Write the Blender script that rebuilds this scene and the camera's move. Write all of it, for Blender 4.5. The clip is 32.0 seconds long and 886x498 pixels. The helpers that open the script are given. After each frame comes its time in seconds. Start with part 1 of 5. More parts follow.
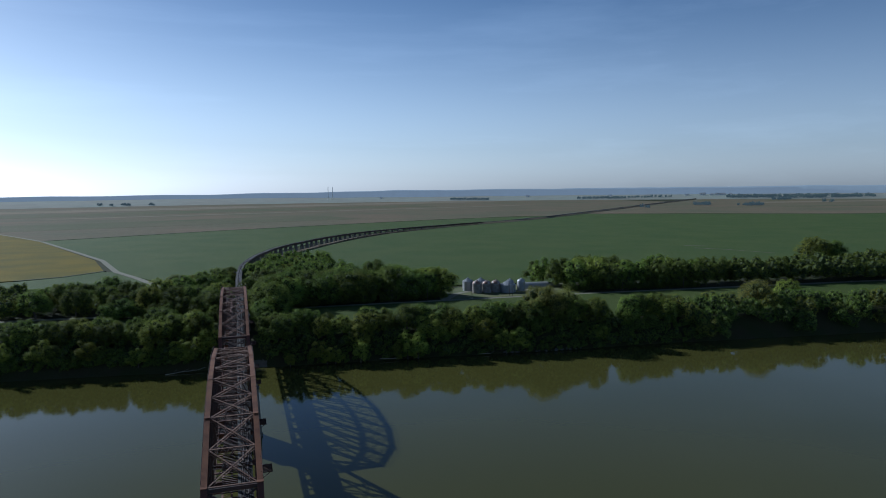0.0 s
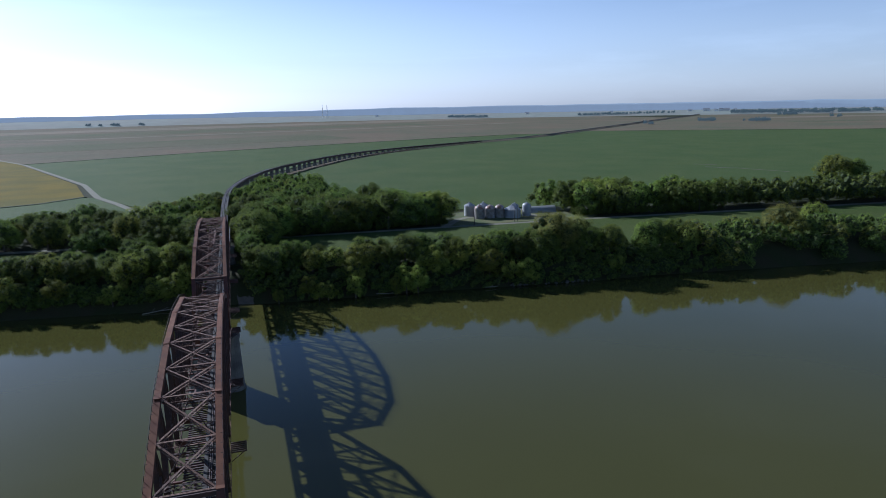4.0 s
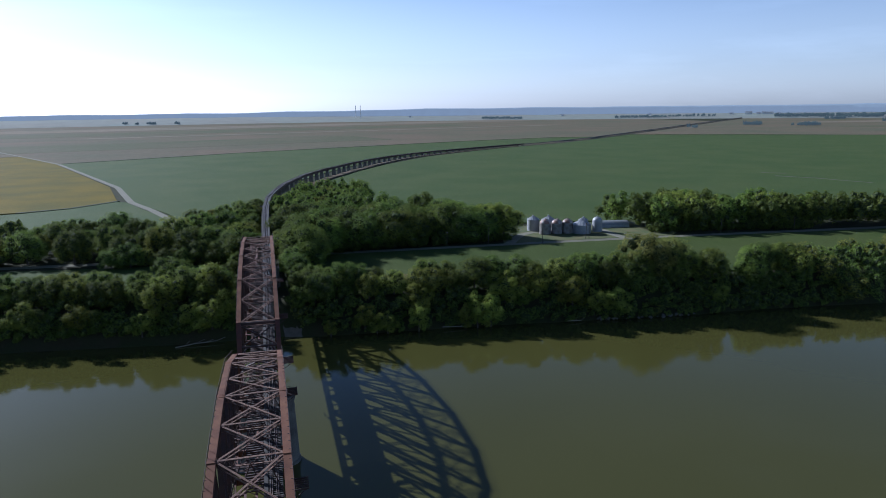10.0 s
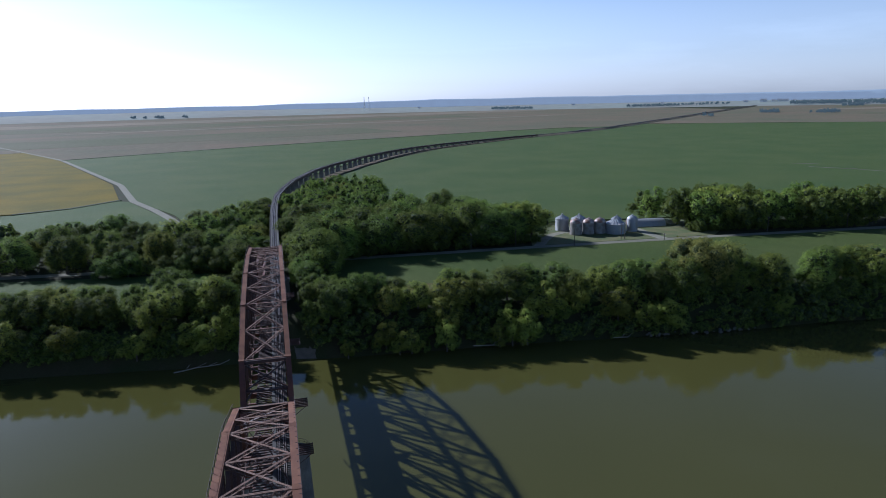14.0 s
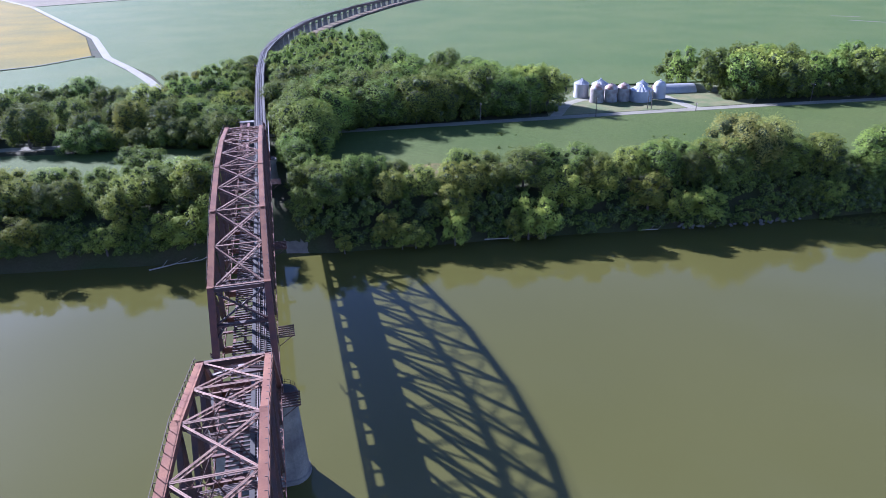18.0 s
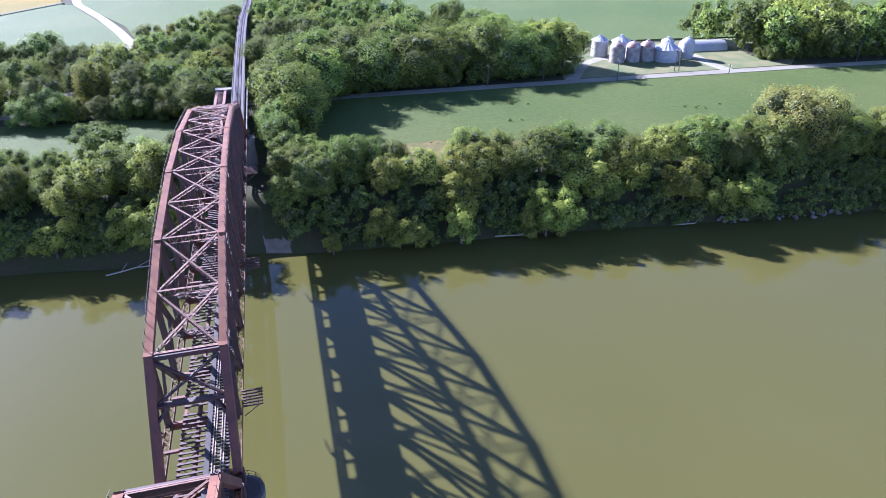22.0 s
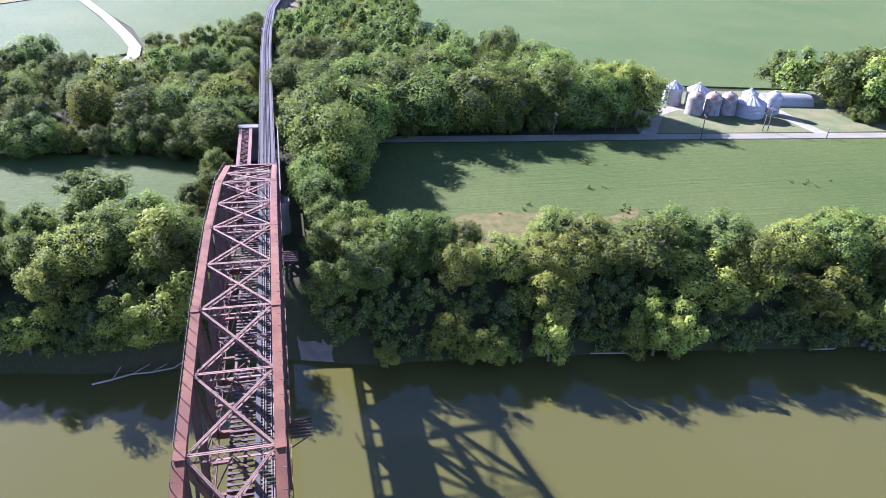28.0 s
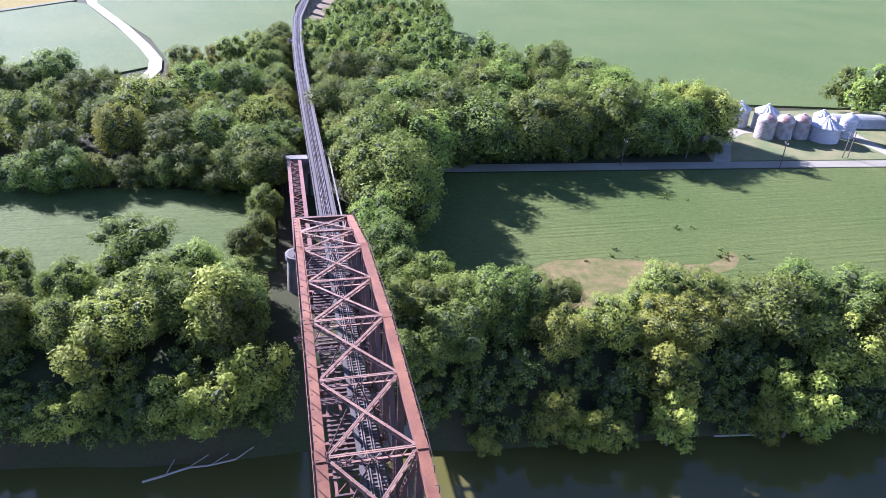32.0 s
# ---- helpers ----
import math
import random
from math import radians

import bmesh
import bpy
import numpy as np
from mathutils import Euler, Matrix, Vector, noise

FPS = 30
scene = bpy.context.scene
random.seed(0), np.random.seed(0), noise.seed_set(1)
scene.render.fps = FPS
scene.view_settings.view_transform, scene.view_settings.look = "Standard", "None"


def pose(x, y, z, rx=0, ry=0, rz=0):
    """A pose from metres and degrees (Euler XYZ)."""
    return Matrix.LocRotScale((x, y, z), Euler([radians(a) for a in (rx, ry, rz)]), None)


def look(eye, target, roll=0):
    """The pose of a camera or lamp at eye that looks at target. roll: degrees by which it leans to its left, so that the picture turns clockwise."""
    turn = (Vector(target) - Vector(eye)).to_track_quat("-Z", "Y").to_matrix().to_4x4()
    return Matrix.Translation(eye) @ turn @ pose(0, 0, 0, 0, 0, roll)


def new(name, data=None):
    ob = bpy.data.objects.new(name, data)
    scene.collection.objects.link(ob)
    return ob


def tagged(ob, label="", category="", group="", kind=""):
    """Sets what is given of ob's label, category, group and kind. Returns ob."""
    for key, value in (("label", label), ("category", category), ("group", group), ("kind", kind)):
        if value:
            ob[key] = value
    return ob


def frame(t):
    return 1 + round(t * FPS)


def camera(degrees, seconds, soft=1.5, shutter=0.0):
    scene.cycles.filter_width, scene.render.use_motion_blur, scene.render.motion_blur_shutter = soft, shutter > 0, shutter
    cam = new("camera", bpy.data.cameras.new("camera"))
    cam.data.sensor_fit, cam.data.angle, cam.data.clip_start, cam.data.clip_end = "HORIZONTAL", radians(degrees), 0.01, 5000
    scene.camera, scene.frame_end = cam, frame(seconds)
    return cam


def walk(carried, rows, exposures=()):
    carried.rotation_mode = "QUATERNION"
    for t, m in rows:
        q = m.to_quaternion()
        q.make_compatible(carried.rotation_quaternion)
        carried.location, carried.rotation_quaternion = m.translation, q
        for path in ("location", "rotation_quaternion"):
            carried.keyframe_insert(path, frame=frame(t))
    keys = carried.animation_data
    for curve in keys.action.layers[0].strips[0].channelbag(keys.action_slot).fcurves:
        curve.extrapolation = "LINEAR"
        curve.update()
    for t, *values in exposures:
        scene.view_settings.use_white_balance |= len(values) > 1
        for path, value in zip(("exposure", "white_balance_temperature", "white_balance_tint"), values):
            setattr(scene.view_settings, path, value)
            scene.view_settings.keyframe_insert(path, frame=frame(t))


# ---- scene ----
cam = camera(67.0, 32.0, 0.9)
PATH = [
    (0, (2.192, -41.878, 66.556), (2.777, -39.974, 66.377), -0.7),
    (0.5, (2.948, -38.809, 66.536), (3.531, -36.911, 66.296), -0.9),
    (1, (3.685, -35.767, 66.508), (4.266, -33.878, 66.199), -0.9),
    (1.5, (4.638, -32.759, 66.453), (5.214, -30.882, 66.071), -1.1),
    (2, (5.489, -29.661, 66.422), (6.065, -27.791, 66.006), -1.3),
    (2.5, (6.317, -26.383, 66.396), (6.893, -24.514, 65.979), -1.3),
    (3, (7.177, -22.995, 66.39), (7.753, -21.126, 65.973), -1.0),
    (3.5, (8.022, -19.616, 66.338), (8.6, -17.748, 65.92), -1.2),
    (5.5, (9.555, -5.865, 66.583), (10.112, -3.989, 66.17), -0.4),
    (6, (9.162, -2.604, 66.713), (9.709, -0.724, 66.303), -0.1),
    (6.5, (8.534, 0.548, 66.819), (9.072, 2.43, 66.411), -0.1),
    (7, (7.569, 3.958, 66.964), (8.102, 5.842, 66.555), 0.2),
    (7.5, (6.728, 7.706, 67.181), (7.257, 9.59, 66.768), 0.1),
    (8, (5.875, 11.09, 67.223), (6.399, 12.976, 66.812), 0.0),
    (8.5, (5.161, 14.395, 67.318), (5.68, 16.283, 66.907), -0.1),
    (9, (4.605, 17.88, 67.451), (5.115, 19.769, 67.038), -0.0),
    (9.5, (4.299, 21.326, 67.409), (4.803, 23.217, 66.996), -0.3),
    (10, (3.817, 24.657, 67.374), (4.313, 26.55, 66.96), -0.7),
    (10.5, (3.44, 28.078, 67.375), (3.933, 29.972, 66.962), -0.8),
    (11, (3.29, 31.563, 67.378), (3.778, 33.457, 66.963), -0.5),
    (11.5, (3.209, 34.969, 67.383), (3.692, 36.865, 66.97), -0.8),
    (12, (3.254, 38.233, 67.423), (3.735, 40.13, 67.011), -0.9),
    (12.5, (3.434, 41.377, 67.502), (3.91, 43.275, 67.087), -1.2),
    (13, (3.701, 44.505, 67.601), (4.174, 46.403, 67.182), -0.8),
    (13.5, (3.999, 47.905, 67.596), (4.468, 49.803, 67.174), -1.2),
    (14, (4.383, 51.306, 67.618), (4.851, 53.201, 67.178), -1.3),
    (14.5, (4.857, 54.562, 67.693), (5.321, 56.449, 67.22), -1.1),
    (16.5, (7.161, 67.07, 68.427), (7.609, 68.921, 67.817), -1.2),
    (17, (7.975, 70.477, 68.558), (8.416, 72.308, 67.885), -1.2),
    (17.5, (8.432, 73.801, 68.694), (8.865, 75.603, 67.941), -1.1),
    (18, (8.948, 77.153, 68.774), (9.372, 78.914, 67.925), -1.1),
    (18.5, (9.564, 80.554, 68.829), (9.975, 82.269, 67.886), -1.0),
    (19, (10.225, 84.194, 68.892), (10.63, 85.88, 67.896), -1.1),
    (19.5, (10.825, 87.658, 68.91), (11.232, 89.345, 67.916), -1.0),
    (20, (11.53, 90.921, 68.978), (11.936, 92.609, 67.985), -1.0),
    (20.5, (12.325, 94.038, 69.117), (12.73, 95.727, 68.125), -1.0),
    (21, (13.176, 97.463, 69.341), (13.58, 99.15, 68.347), -1.0),
    (21.5, (13.698, 100.731, 69.562), (14.102, 102.418, 68.565), -1.1),
    (22, (14.491, 104.059, 69.817), (14.896, 105.745, 68.82), -1.0),
    (22.5, (15.402, 107.418, 70.136), (15.805, 109.103, 69.137), -0.8),
    (23, (16.141, 110.926, 70.46), (16.546, 112.61, 69.459), -0.4),
    (23.5, (16.215, 114.444, 70.709), (16.625, 116.128, 69.71), 0.0),
    (24, (16.08, 117.968, 70.86), (16.492, 119.651, 69.861), 0.4),
    (24.5, (15.676, 121.499, 70.911), (16.091, 123.182, 69.914), 0.7),
    (25, (14.738, 124.85, 70.95), (15.157, 126.533, 69.954), 1.0),
    (25.5, (13.833, 128.209, 70.98), (14.254, 129.893, 69.987), 1.5),
    (27.5, (8.087, 141.886, 70.824), (8.519, 143.571, 69.837), 2.9),
    (28, (6.301, 145.443, 70.826), (6.737, 147.126, 69.838), 3.2),
    (28.5, (4.534, 148.559, 70.867), (4.974, 150.242, 69.88), 3.4),
    (29, (2.936, 151.553, 70.986), (3.375, 153.235, 69.998), 3.5),
    (29.5, (1.548, 154.51, 70.984), (1.989, 156.192, 69.997), 3.6),
    (30, (-0.003, 157.27, 71.084), (0.437, 158.953, 70.098), 3.6),
    (30.5, (-1.21, 159.973, 70.907), (-0.769, 161.657, 69.922), 3.8),
    (31, (-2.727, 162.765, 70.765), (-2.282, 164.448, 69.779), 3.9),
    (31.5, (-4.044, 165.588, 70.635), (-3.599, 167.27, 69.649), 3.9),
    (32, (-5.421, 168.437, 70.625), (-4.975, 170.118, 69.637), 3.6),
]
METRES = 1.25  # one unit of the plan
EXPOSURES = [(0.0, -0.45, 5050, 7), (1.0, -0.3, 5050, 11), (2.0, -0.05, 5000, 13), (14.0, 0.12, 5000, 16), (16.5, 0.88, 4950, 24), (18.5, 1.9, 4850, 33), (24.0, 2.22, 5050, 35), (28.0, 2.25, 5100, 36), (32.0, 2.25, 5150, 37)]
walk(cam, [(t, look(Vector(eye) * METRES, Vector(target) * METRES, roll)) for t, eye, target, roll in PATH], EXPOSURES)

# ---- world, sun ----
SUN_DIR = Vector((-1.138, 1.546, 1.0)).normalized()
world = bpy.data.worlds.new("sky")
scene.world = world
world.use_nodes = True
wn = world.node_tree.nodes
sky = wn.new("ShaderNodeTexSky")
sky.sky_type, sky.sun_disc = "NISHITA", False
sky.sun_elevation = math.asin(SUN_DIR.z)
sky.sun_rotation = math.atan2(SUN_DIR.x, SUN_DIR.y)
sky.air_density, sky.dust_density, sky.ozone_density, sky.altitude = 1.0, 1.0, 3.5, 500
wl = world.node_tree.links
wco, wmap, wno, wra, wmx = (wn.new("ShaderNode" + k) for k in ("TexCoord", "Mapping", "TexNoise", "MapRange", "Mix"))
wmap.inputs["Scale"].default_value = (1.2, 3.0, 12.0)
wmap.inputs["Rotation"].default_value = (0, 0.12, 0.4)
wno.inputs["Scale"].default_value, wno.inputs["Detail"].default_value, wno.inputs["Roughness"].default_value = 1.6, 6, 0.62
wra.inputs["From Min"].default_value, wra.inputs["From Max"].default_value, wra.inputs["To Max"].default_value = 0.5, 0.8, 0.22
wmx.data_type, wmx.blend_type = "RGBA", "ADD"
wmx.inputs[7].default_value = (2.6, 2.8, 3.0, 1)  # thin high cloud
wl.new(wco.outputs["Generated"], wmap.inputs["Vector"]), wl.new(wmap.outputs[0], wno.inputs["Vector"])
wl.new(wno.outputs["Fac"], wra.inputs["Value"]), wl.new(wra.outputs[0], wmx.inputs[0])
haze, apart, pale = (wn.new("ShaderNode" + k) for k in ("HueSaturation", "SeparateXYZ", "MapRange"))
pale.inputs["From Max"].default_value, pale.inputs["To Min"].default_value = 0.3, 0.3  # greyer towards the horizon
deep = wn.new("ShaderNodeMapRange")  # bright hazy air low down, clear darker air overhead
deep.inputs["From Min"].default_value, deep.inputs["From Max"].default_value = 0.0, 0.45
deep.inputs["To Min"].default_value, deep.inputs["To Max"].default_value = 1.28, 0.42
wl.new(apart.outputs["Z"], deep.inputs["Value"]), wl.new(deep.outputs[0], haze.inputs["Value"])
wl.new(wco.outputs["Generated"], apart.inputs[0]), wl.new(apart.outputs["Z"], pale.inputs["Value"])
wl.new(pale.outputs[0], haze.inputs["Saturation"]), wl.new(sky.outputs[0], haze.inputs["Color"])
wl.new(haze.outputs[0], wmx.inputs[6]), wl.new(wmx.outputs[2], wn["Background"].inputs[0])
wn["Background"].inputs[1].default_value = 0.105
sun = new("sun", bpy.data.lights.new("sun", "SUN"))
sun.data.energy, sun.data.angle, sun.data.color = 5.0, radians(0.6), (1.0, 0.93, 0.82)
sun.matrix_world = look(SUN_DIR * 300, (0, 0, 0))


# ---- materials ----
def material(name, base, rough=0.8, metal=0.0, spots=None, scale=1.0, fine=8.0, amount=0.5, bump=0.3, dist=0.05, per_object=0.0, spec=0.5):
    """A surface of base colour with patches of a second colour at one scale, grain at a finer one, and relief."""
    m = bpy.data.materials.new(name)
    m.use_nodes = True
    nt = m.node_tree
    n, l = nt.nodes, nt.links
    bs = n["Principled BSDF"]
    bs.inputs["Roughness"].default_value, bs.inputs["Metallic"].default_value = rough, metal
    bs.inputs["Specular IOR Level"].default_value = spec
    co = n.new("ShaderNodeTexCoord")
    big, small = n.new("ShaderNodeTexNoise"), n.new("ShaderNodeTexNoise")
    big.inputs["Scale"].default_value, small.inputs["Scale"].default_value = scale, scale * fine
    big.inputs["Detail"].default_value, small.inputs["Detail"].default_value = 5, 4
    l.new(co.outputs["Object"], big.inputs["Vector"]), l.new(co.outputs["Object"], small.inputs["Vector"])
    ramp = n.new("ShaderNodeMapRange")
    ramp.inputs["From Min"].default_value, ramp.inputs["From Max"].default_value = 0.35, 0.65
    l.new(big.outputs["Fac"], ramp.inputs["Value"])
    mix = n.new("ShaderNodeMix")
    mix.data_type = "RGBA"
    mix.inputs[6].default_value = (*base, 1)
    mix.inputs[7].default_value = (*(spots or [c * 0.6 for c in base]), 1)
    part_fac = n.new("ShaderNodeMath")
    part_fac.operation = "MULTIPLY"
    part_fac.inputs[1].default_value = amount
    l.new(ramp.outputs[0], part_fac.inputs[0]), l.new(part_fac.outputs[0], mix.inputs[0])
    hsv = n.new("ShaderNodeHueSaturation")
    l.new(mix.outputs[2], hsv.inputs["Color"])
    val = n.new("ShaderNodeMapRange")
    val.inputs["To Min"].default_value, val.inputs["To Max"].default_value = 0.7, 1.3
    l.new(small.outputs["Fac"], val.inputs["Value"])
    if per_object:
        info = n.new("ShaderNodeObjectInfo")
        mul, add = n.new("ShaderNodeMapRange"), n.new("ShaderNodeMath")
        mul.inputs["To Min"].default_value, mul.inputs["To Max"].default_value = 1 - per_object, 1 + per_object
        l.new(info.outputs["Random"], mul.inputs["Value"])
        add.operation = "MULTIPLY"
        l.new(val.outputs[0], add.inputs[0]), l.new(mul.outputs[0], add.inputs[1])
        l.new(add.outputs[0], hsv.inputs["Value"])
    else:
        l.new(val.outputs[0], hsv.inputs["Value"])
    l.new(hsv.outputs[0], bs.inputs["Base Color"])
    if bump:
        bp = n.new("ShaderNodeBump")
        bp.inputs["Strength"].default_value, bp.inputs["Distance"].default_value = bump, dist
        l.new(small.outputs["Fac"], bp.inputs["Height"]), l.new(bp.outputs[0], bs.inputs["Normal"])
    return m


def leaf_material(name, base, other, hue=0.025):
    """Foliage: colour varies from tree to tree and clump to clump, and some light comes through."""
    m = bpy.data.materials.new(name)
    m.use_nodes = True
    n, l = m.node_tree.nodes, m.node_tree.links
    bs = n["Principled BSDF"]
    bs.inputs["Roughness"].default_value, bs.inputs["Specular IOR Level"].default_value = 0.75, 0.12
    geo, info = n.new("ShaderNodeNewGeometry"), n.new("ShaderNodeObjectInfo")
    mix = n.new("ShaderNodeMix")
    mix.data_type = "RGBA"
    mix.inputs[6].default_value, mix.inputs[7].default_value = (*base, 1), (*other, 1)
    stand = n.new("ShaderNodeTexNoise")
    stand.inputs["Scale"].default_value, stand.inputs["Detail"].default_value = 0.11, 3
    spread, avg = n.new("ShaderNodeMapRange"), n.new("ShaderNodeMix")
    spread.inputs["From Min"].default_value, spread.inputs["From Max"].default_value = 0.32, 0.68
    l.new(geo.outputs["Position"], stand.inputs["Vector"]), l.new(stand.outputs["Fac"], spread.inputs["Value"])
    avg.inputs[0].default_value = 0.55
    l.new(geo.outputs["Random Per Island"], avg.inputs[2]), l.new(spread.outputs[0], avg.inputs[3])
    l.new(avg.outputs[0], mix.inputs[0])
    hsv = n.new("ShaderNodeHueSaturation")
    rng, rngv = n.new("ShaderNodeMapRange"), n.new("ShaderNodeMapRange")
    rng.inputs["To Min"].default_value, rng.inputs["To Max"].default_value = 0.5 - hue * 0.3, 0.5 + hue
    rngv.inputs["To Min"].default_value, rngv.inputs["To Max"].default_value = 0.7, 1.4
    l.new(info.outputs["Random"], rng.inputs["Value"]), l.new(info.outputs["Random"], rngv.inputs["Value"])
    l.new(rng.outputs[0], hsv.inputs["Hue"]), l.new(rngv.outputs[0], hsv.inputs["Value"])
    l.new(mix.outputs[2], hsv.inputs["Color"]), l.new(hsv.outputs[0], bs.inputs["Base Color"])
    tr, ms = n.new("ShaderNodeBsdfTranslucent"), n.new("ShaderNodeMixShader")
    l.new(hsv.outputs[0], tr.inputs["Color"])
    ms.inputs[0].default_value = 0.3
    l.new(bs.outputs[0], ms.inputs[1]), l.new(tr.outputs[0], ms.inputs[2])
    l.new(ms.outputs[0], n["Material Output"].inputs[0])
    return m


RUST = material("rusty_steel", (0.15, 0.056, 0.032), 0.75, 0.0, (0.08, 0.036, 0.03), 0.5, 14, 0.8, 0.3, 0.01, 0.15)
# paler than RUST; for the plates on top of the chords
RUST_TOP = material("paler_rust", (0.19, 0.086, 0.045), 0.8, 0.0, (0.12, 0.05, 0.03), 0.3, 16, 0.9, 0.3, 0.01, 0.1, 0.2)
DARKSTEEL = material("dark_steel", (0.04, 0.028, 0.027), 0.7, 0.1, (0.085, 0.038, 0.028), 0.6, 12, 0.8, 0.3, 0.01, 0.15)
BRACE = material("pale_rusty_steel", (0.225, 0.13, 0.085), 0.75, 0.0, (0.12, 0.055, 0.036), 0.6, 14, 0.8, 0.3, 0.01, 0.12)
RAIL = material("worn_rail_steel", (0.30, 0.26, 0.24), 0.4, 0.7, (0.16, 0.09, 0.06), 0.8, 12, 0.6, 0.2, 0.005)
TIE = material("weathered_timber", (0.072, 0.068, 0.062), 0.9, 0, (0.05, 0.045, 0.042), 1.5, 8, 0.7, 0.4, 0.02, 0.25)
PLANK = material("grey_planks", (0.07, 0.066, 0.06), 0.9, 0, (0.05, 0.045, 0.042), 1.0, 8, 0.7, 0.4, 0.02, 0.2)
CONCRETE = material("stained_concrete", (0.185, 0.175, 0.15), 0.9, 0, (0.08, 0.075, 0.07), 0.22, 12, 0.9, 0.4, 0.03)
SOIL = material("bank_soil", (0.036, 0.046, 0.017), 0.95, 0, (0.052, 0.046, 0.026), 0.08, 20, 0.8, 0.5, 0.1, 0.0, 0.1)
SAND = material("pale_river_sand", (0.15, 0.13, 0.10), 0.95, 0, (0.09, 0.08, 0.06), 0.3, 12, 0.7, 0.4, 0.05)
def crop_material(name, base, other, row=0.9):
    """A closed crop canopy: faint drilled rows, drifts of growth and leafy relief."""
    m = material(name, base, 0.85, 0, other, 0.016, 60, 0.9, 0.0, 0.3, 0.0, 0.1)
    n, l = m.node_tree.nodes, m.node_tree.links
    bs = n["Principled BSDF"]
    geo, mp, rows, leafy, add, bp = (n.new("ShaderNode" + k) for k in ("NewGeometry", "Mapping", "TexNoise", "TexNoise", "Math", "Bump"))
    mp.inputs["Rotation"].default_value = (0, 0, 0.06)
    mp.inputs["Scale"].default_value = (0.03, row, 0.3)
    rows.inputs["Scale"].default_value, rows.inputs["Detail"].default_value = 1.0, 3
    leafy.inputs["Scale"].default_value, leafy.inputs["Detail"].default_value, leafy.inputs["Roughness"].default_value = 1.7, 5, 0.75
    l.new(geo.outputs["Position"], mp.inputs["Vector"]), l.new(mp.outputs[0], rows.inputs["Vector"]), l.new(geo.outputs["Position"], leafy.inputs["Vector"])
    l.new(rows.outputs["Fac"], add.inputs[0]), l.new(leafy.outputs["Fac"], add.inputs[1])
    bp.inputs["Strength"].default_value, bp.inputs["Distance"].default_value = 0.8, 0.4
    l.new(add.outputs[0], bp.inputs["Height"]), l.new(bp.outputs[0], bs.inputs["Normal"])
    return m


SOYFAR = crop_material("far_crop", (0.068, 0.105, 0.030), (0.088, 0.118, 0.036), 0.3)
STUBBLE = material("tan_field", (0.19, 0.15, 0.10), 0.9, 0, (0.13, 0.14, 0.085), 0.004, 30, 0.8, 0.3, 0.3, 0.0, 0.05)
SOY = crop_material("soybean_crop", (0.064, 0.094, 0.023), (0.085, 0.109, 0.03))
RIPE = material("yellowing_crop", (0.20, 0.15, 0.022), 0.9, 0, (0.12, 0.115, 0.026), 0.02, 30, 0.8, 0.4, 0.3, 0.0, 0.05)
GRASS = material("mown_grass", (0.085, 0.115, 0.032), 0.95, 0, (0.17, 0.15, 0.06), 0.12, 20, 0.8, 0.5, 0.1)
GRAVEL = material("pale_gravel", (0.285, 0.275, 0.21), 0.95, 0, (0.2, 0.19, 0.14), 0.3, 20, 0.6, 0.4, 0.03, 0.0, 0.1)
ROADMAT = material("worn_road", (0.24, 0.23, 0.17), 0.9, 0, (0.17, 0.16, 0.12), 0.1, 30, 0.6, 0.3, 0.02, 0.0, 0.1)
GALV = material("galvanised_steel", (0.36, 0.37, 0.38), 0.5, 0.3, (0.42, 0.42, 0.42), 0.4, 8, 0.6, 0.15, 0.01, 0.05)
WEEDS = material("dry_weeds", (0.165, 0.13, 0.06), 0.95, 0, (0.085, 0.1, 0.03), 0.35, 8, 0.95, 0.6, 0.2, 0.0, 0.05)
SILO = material("weathered_staves", (0.33, 0.32, 0.30), 0.85, 0.0, (0.17, 0.13, 0.11), 0.35, 8, 0.8, 0.2, 0.01, 0.1)
GALV_OLD = material("rust_streaked_steel", (0.42, 0.40, 0.38), 0.6, 0.3, (0.24, 0.12, 0.08), 0.5, 8, 0.9, 0.2, 0.01, 0.1)
BARK = material("bark", (0.12, 0.10, 0.08), 0.9, 0, None, 2.0, 8, 0.6, 0.6, 0.04)
DRIFT = material("bleached_driftwood", (0.34, 0.31, 0.26), 0.9, 0, None, 2.0, 8, 0.4, 0.4, 0.03)
WORN = material("worn_bare_earth", (0.2, 0.15, 0.11), 0.95, 0, (0.12, 0.11, 0.065), 0.1, 12, 0.8, 0.4, 0.05, 0.0, 0.05)
LEAF_A = leaf_material("leaf_dark", (0.078, 0.108, 0.022), (0.20, 0.232, 0.042))
LEAF_B = leaf_material("leaf_bright", (0.11, 0.155, 0.028), (0.25, 0.28, 0.05))
LEAF_C = leaf_material("leaf_turning", (0.14, 0.15, 0.034), (0.30, 0.265, 0.065))
LEAF_D = leaf_material("leaf_willow", (0.17, 0.205, 0.034), (0.31, 0.32, 0.055))
LEAF_E = leaf_material("leaf_yellow_green", (0.16, 0.19, 0.032), (0.32, 0.32, 0.055))
# dark green: painted shade inside tree crowns, and the weeds of field margins
CORE = material("crown_shade_and_weeds", (0.04, 0.056, 0.014), 0.95, 0, (0.055, 0.072, 0.02), 0.8, 6, 0.6, 0.5, 0.1)


def painted_haze(name, base, glow, other):
    """A far surface whose haze is painted in as self-glow over its base colour."""
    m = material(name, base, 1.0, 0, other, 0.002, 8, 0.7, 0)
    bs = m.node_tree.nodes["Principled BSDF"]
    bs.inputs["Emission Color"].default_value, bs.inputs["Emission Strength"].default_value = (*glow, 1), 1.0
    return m


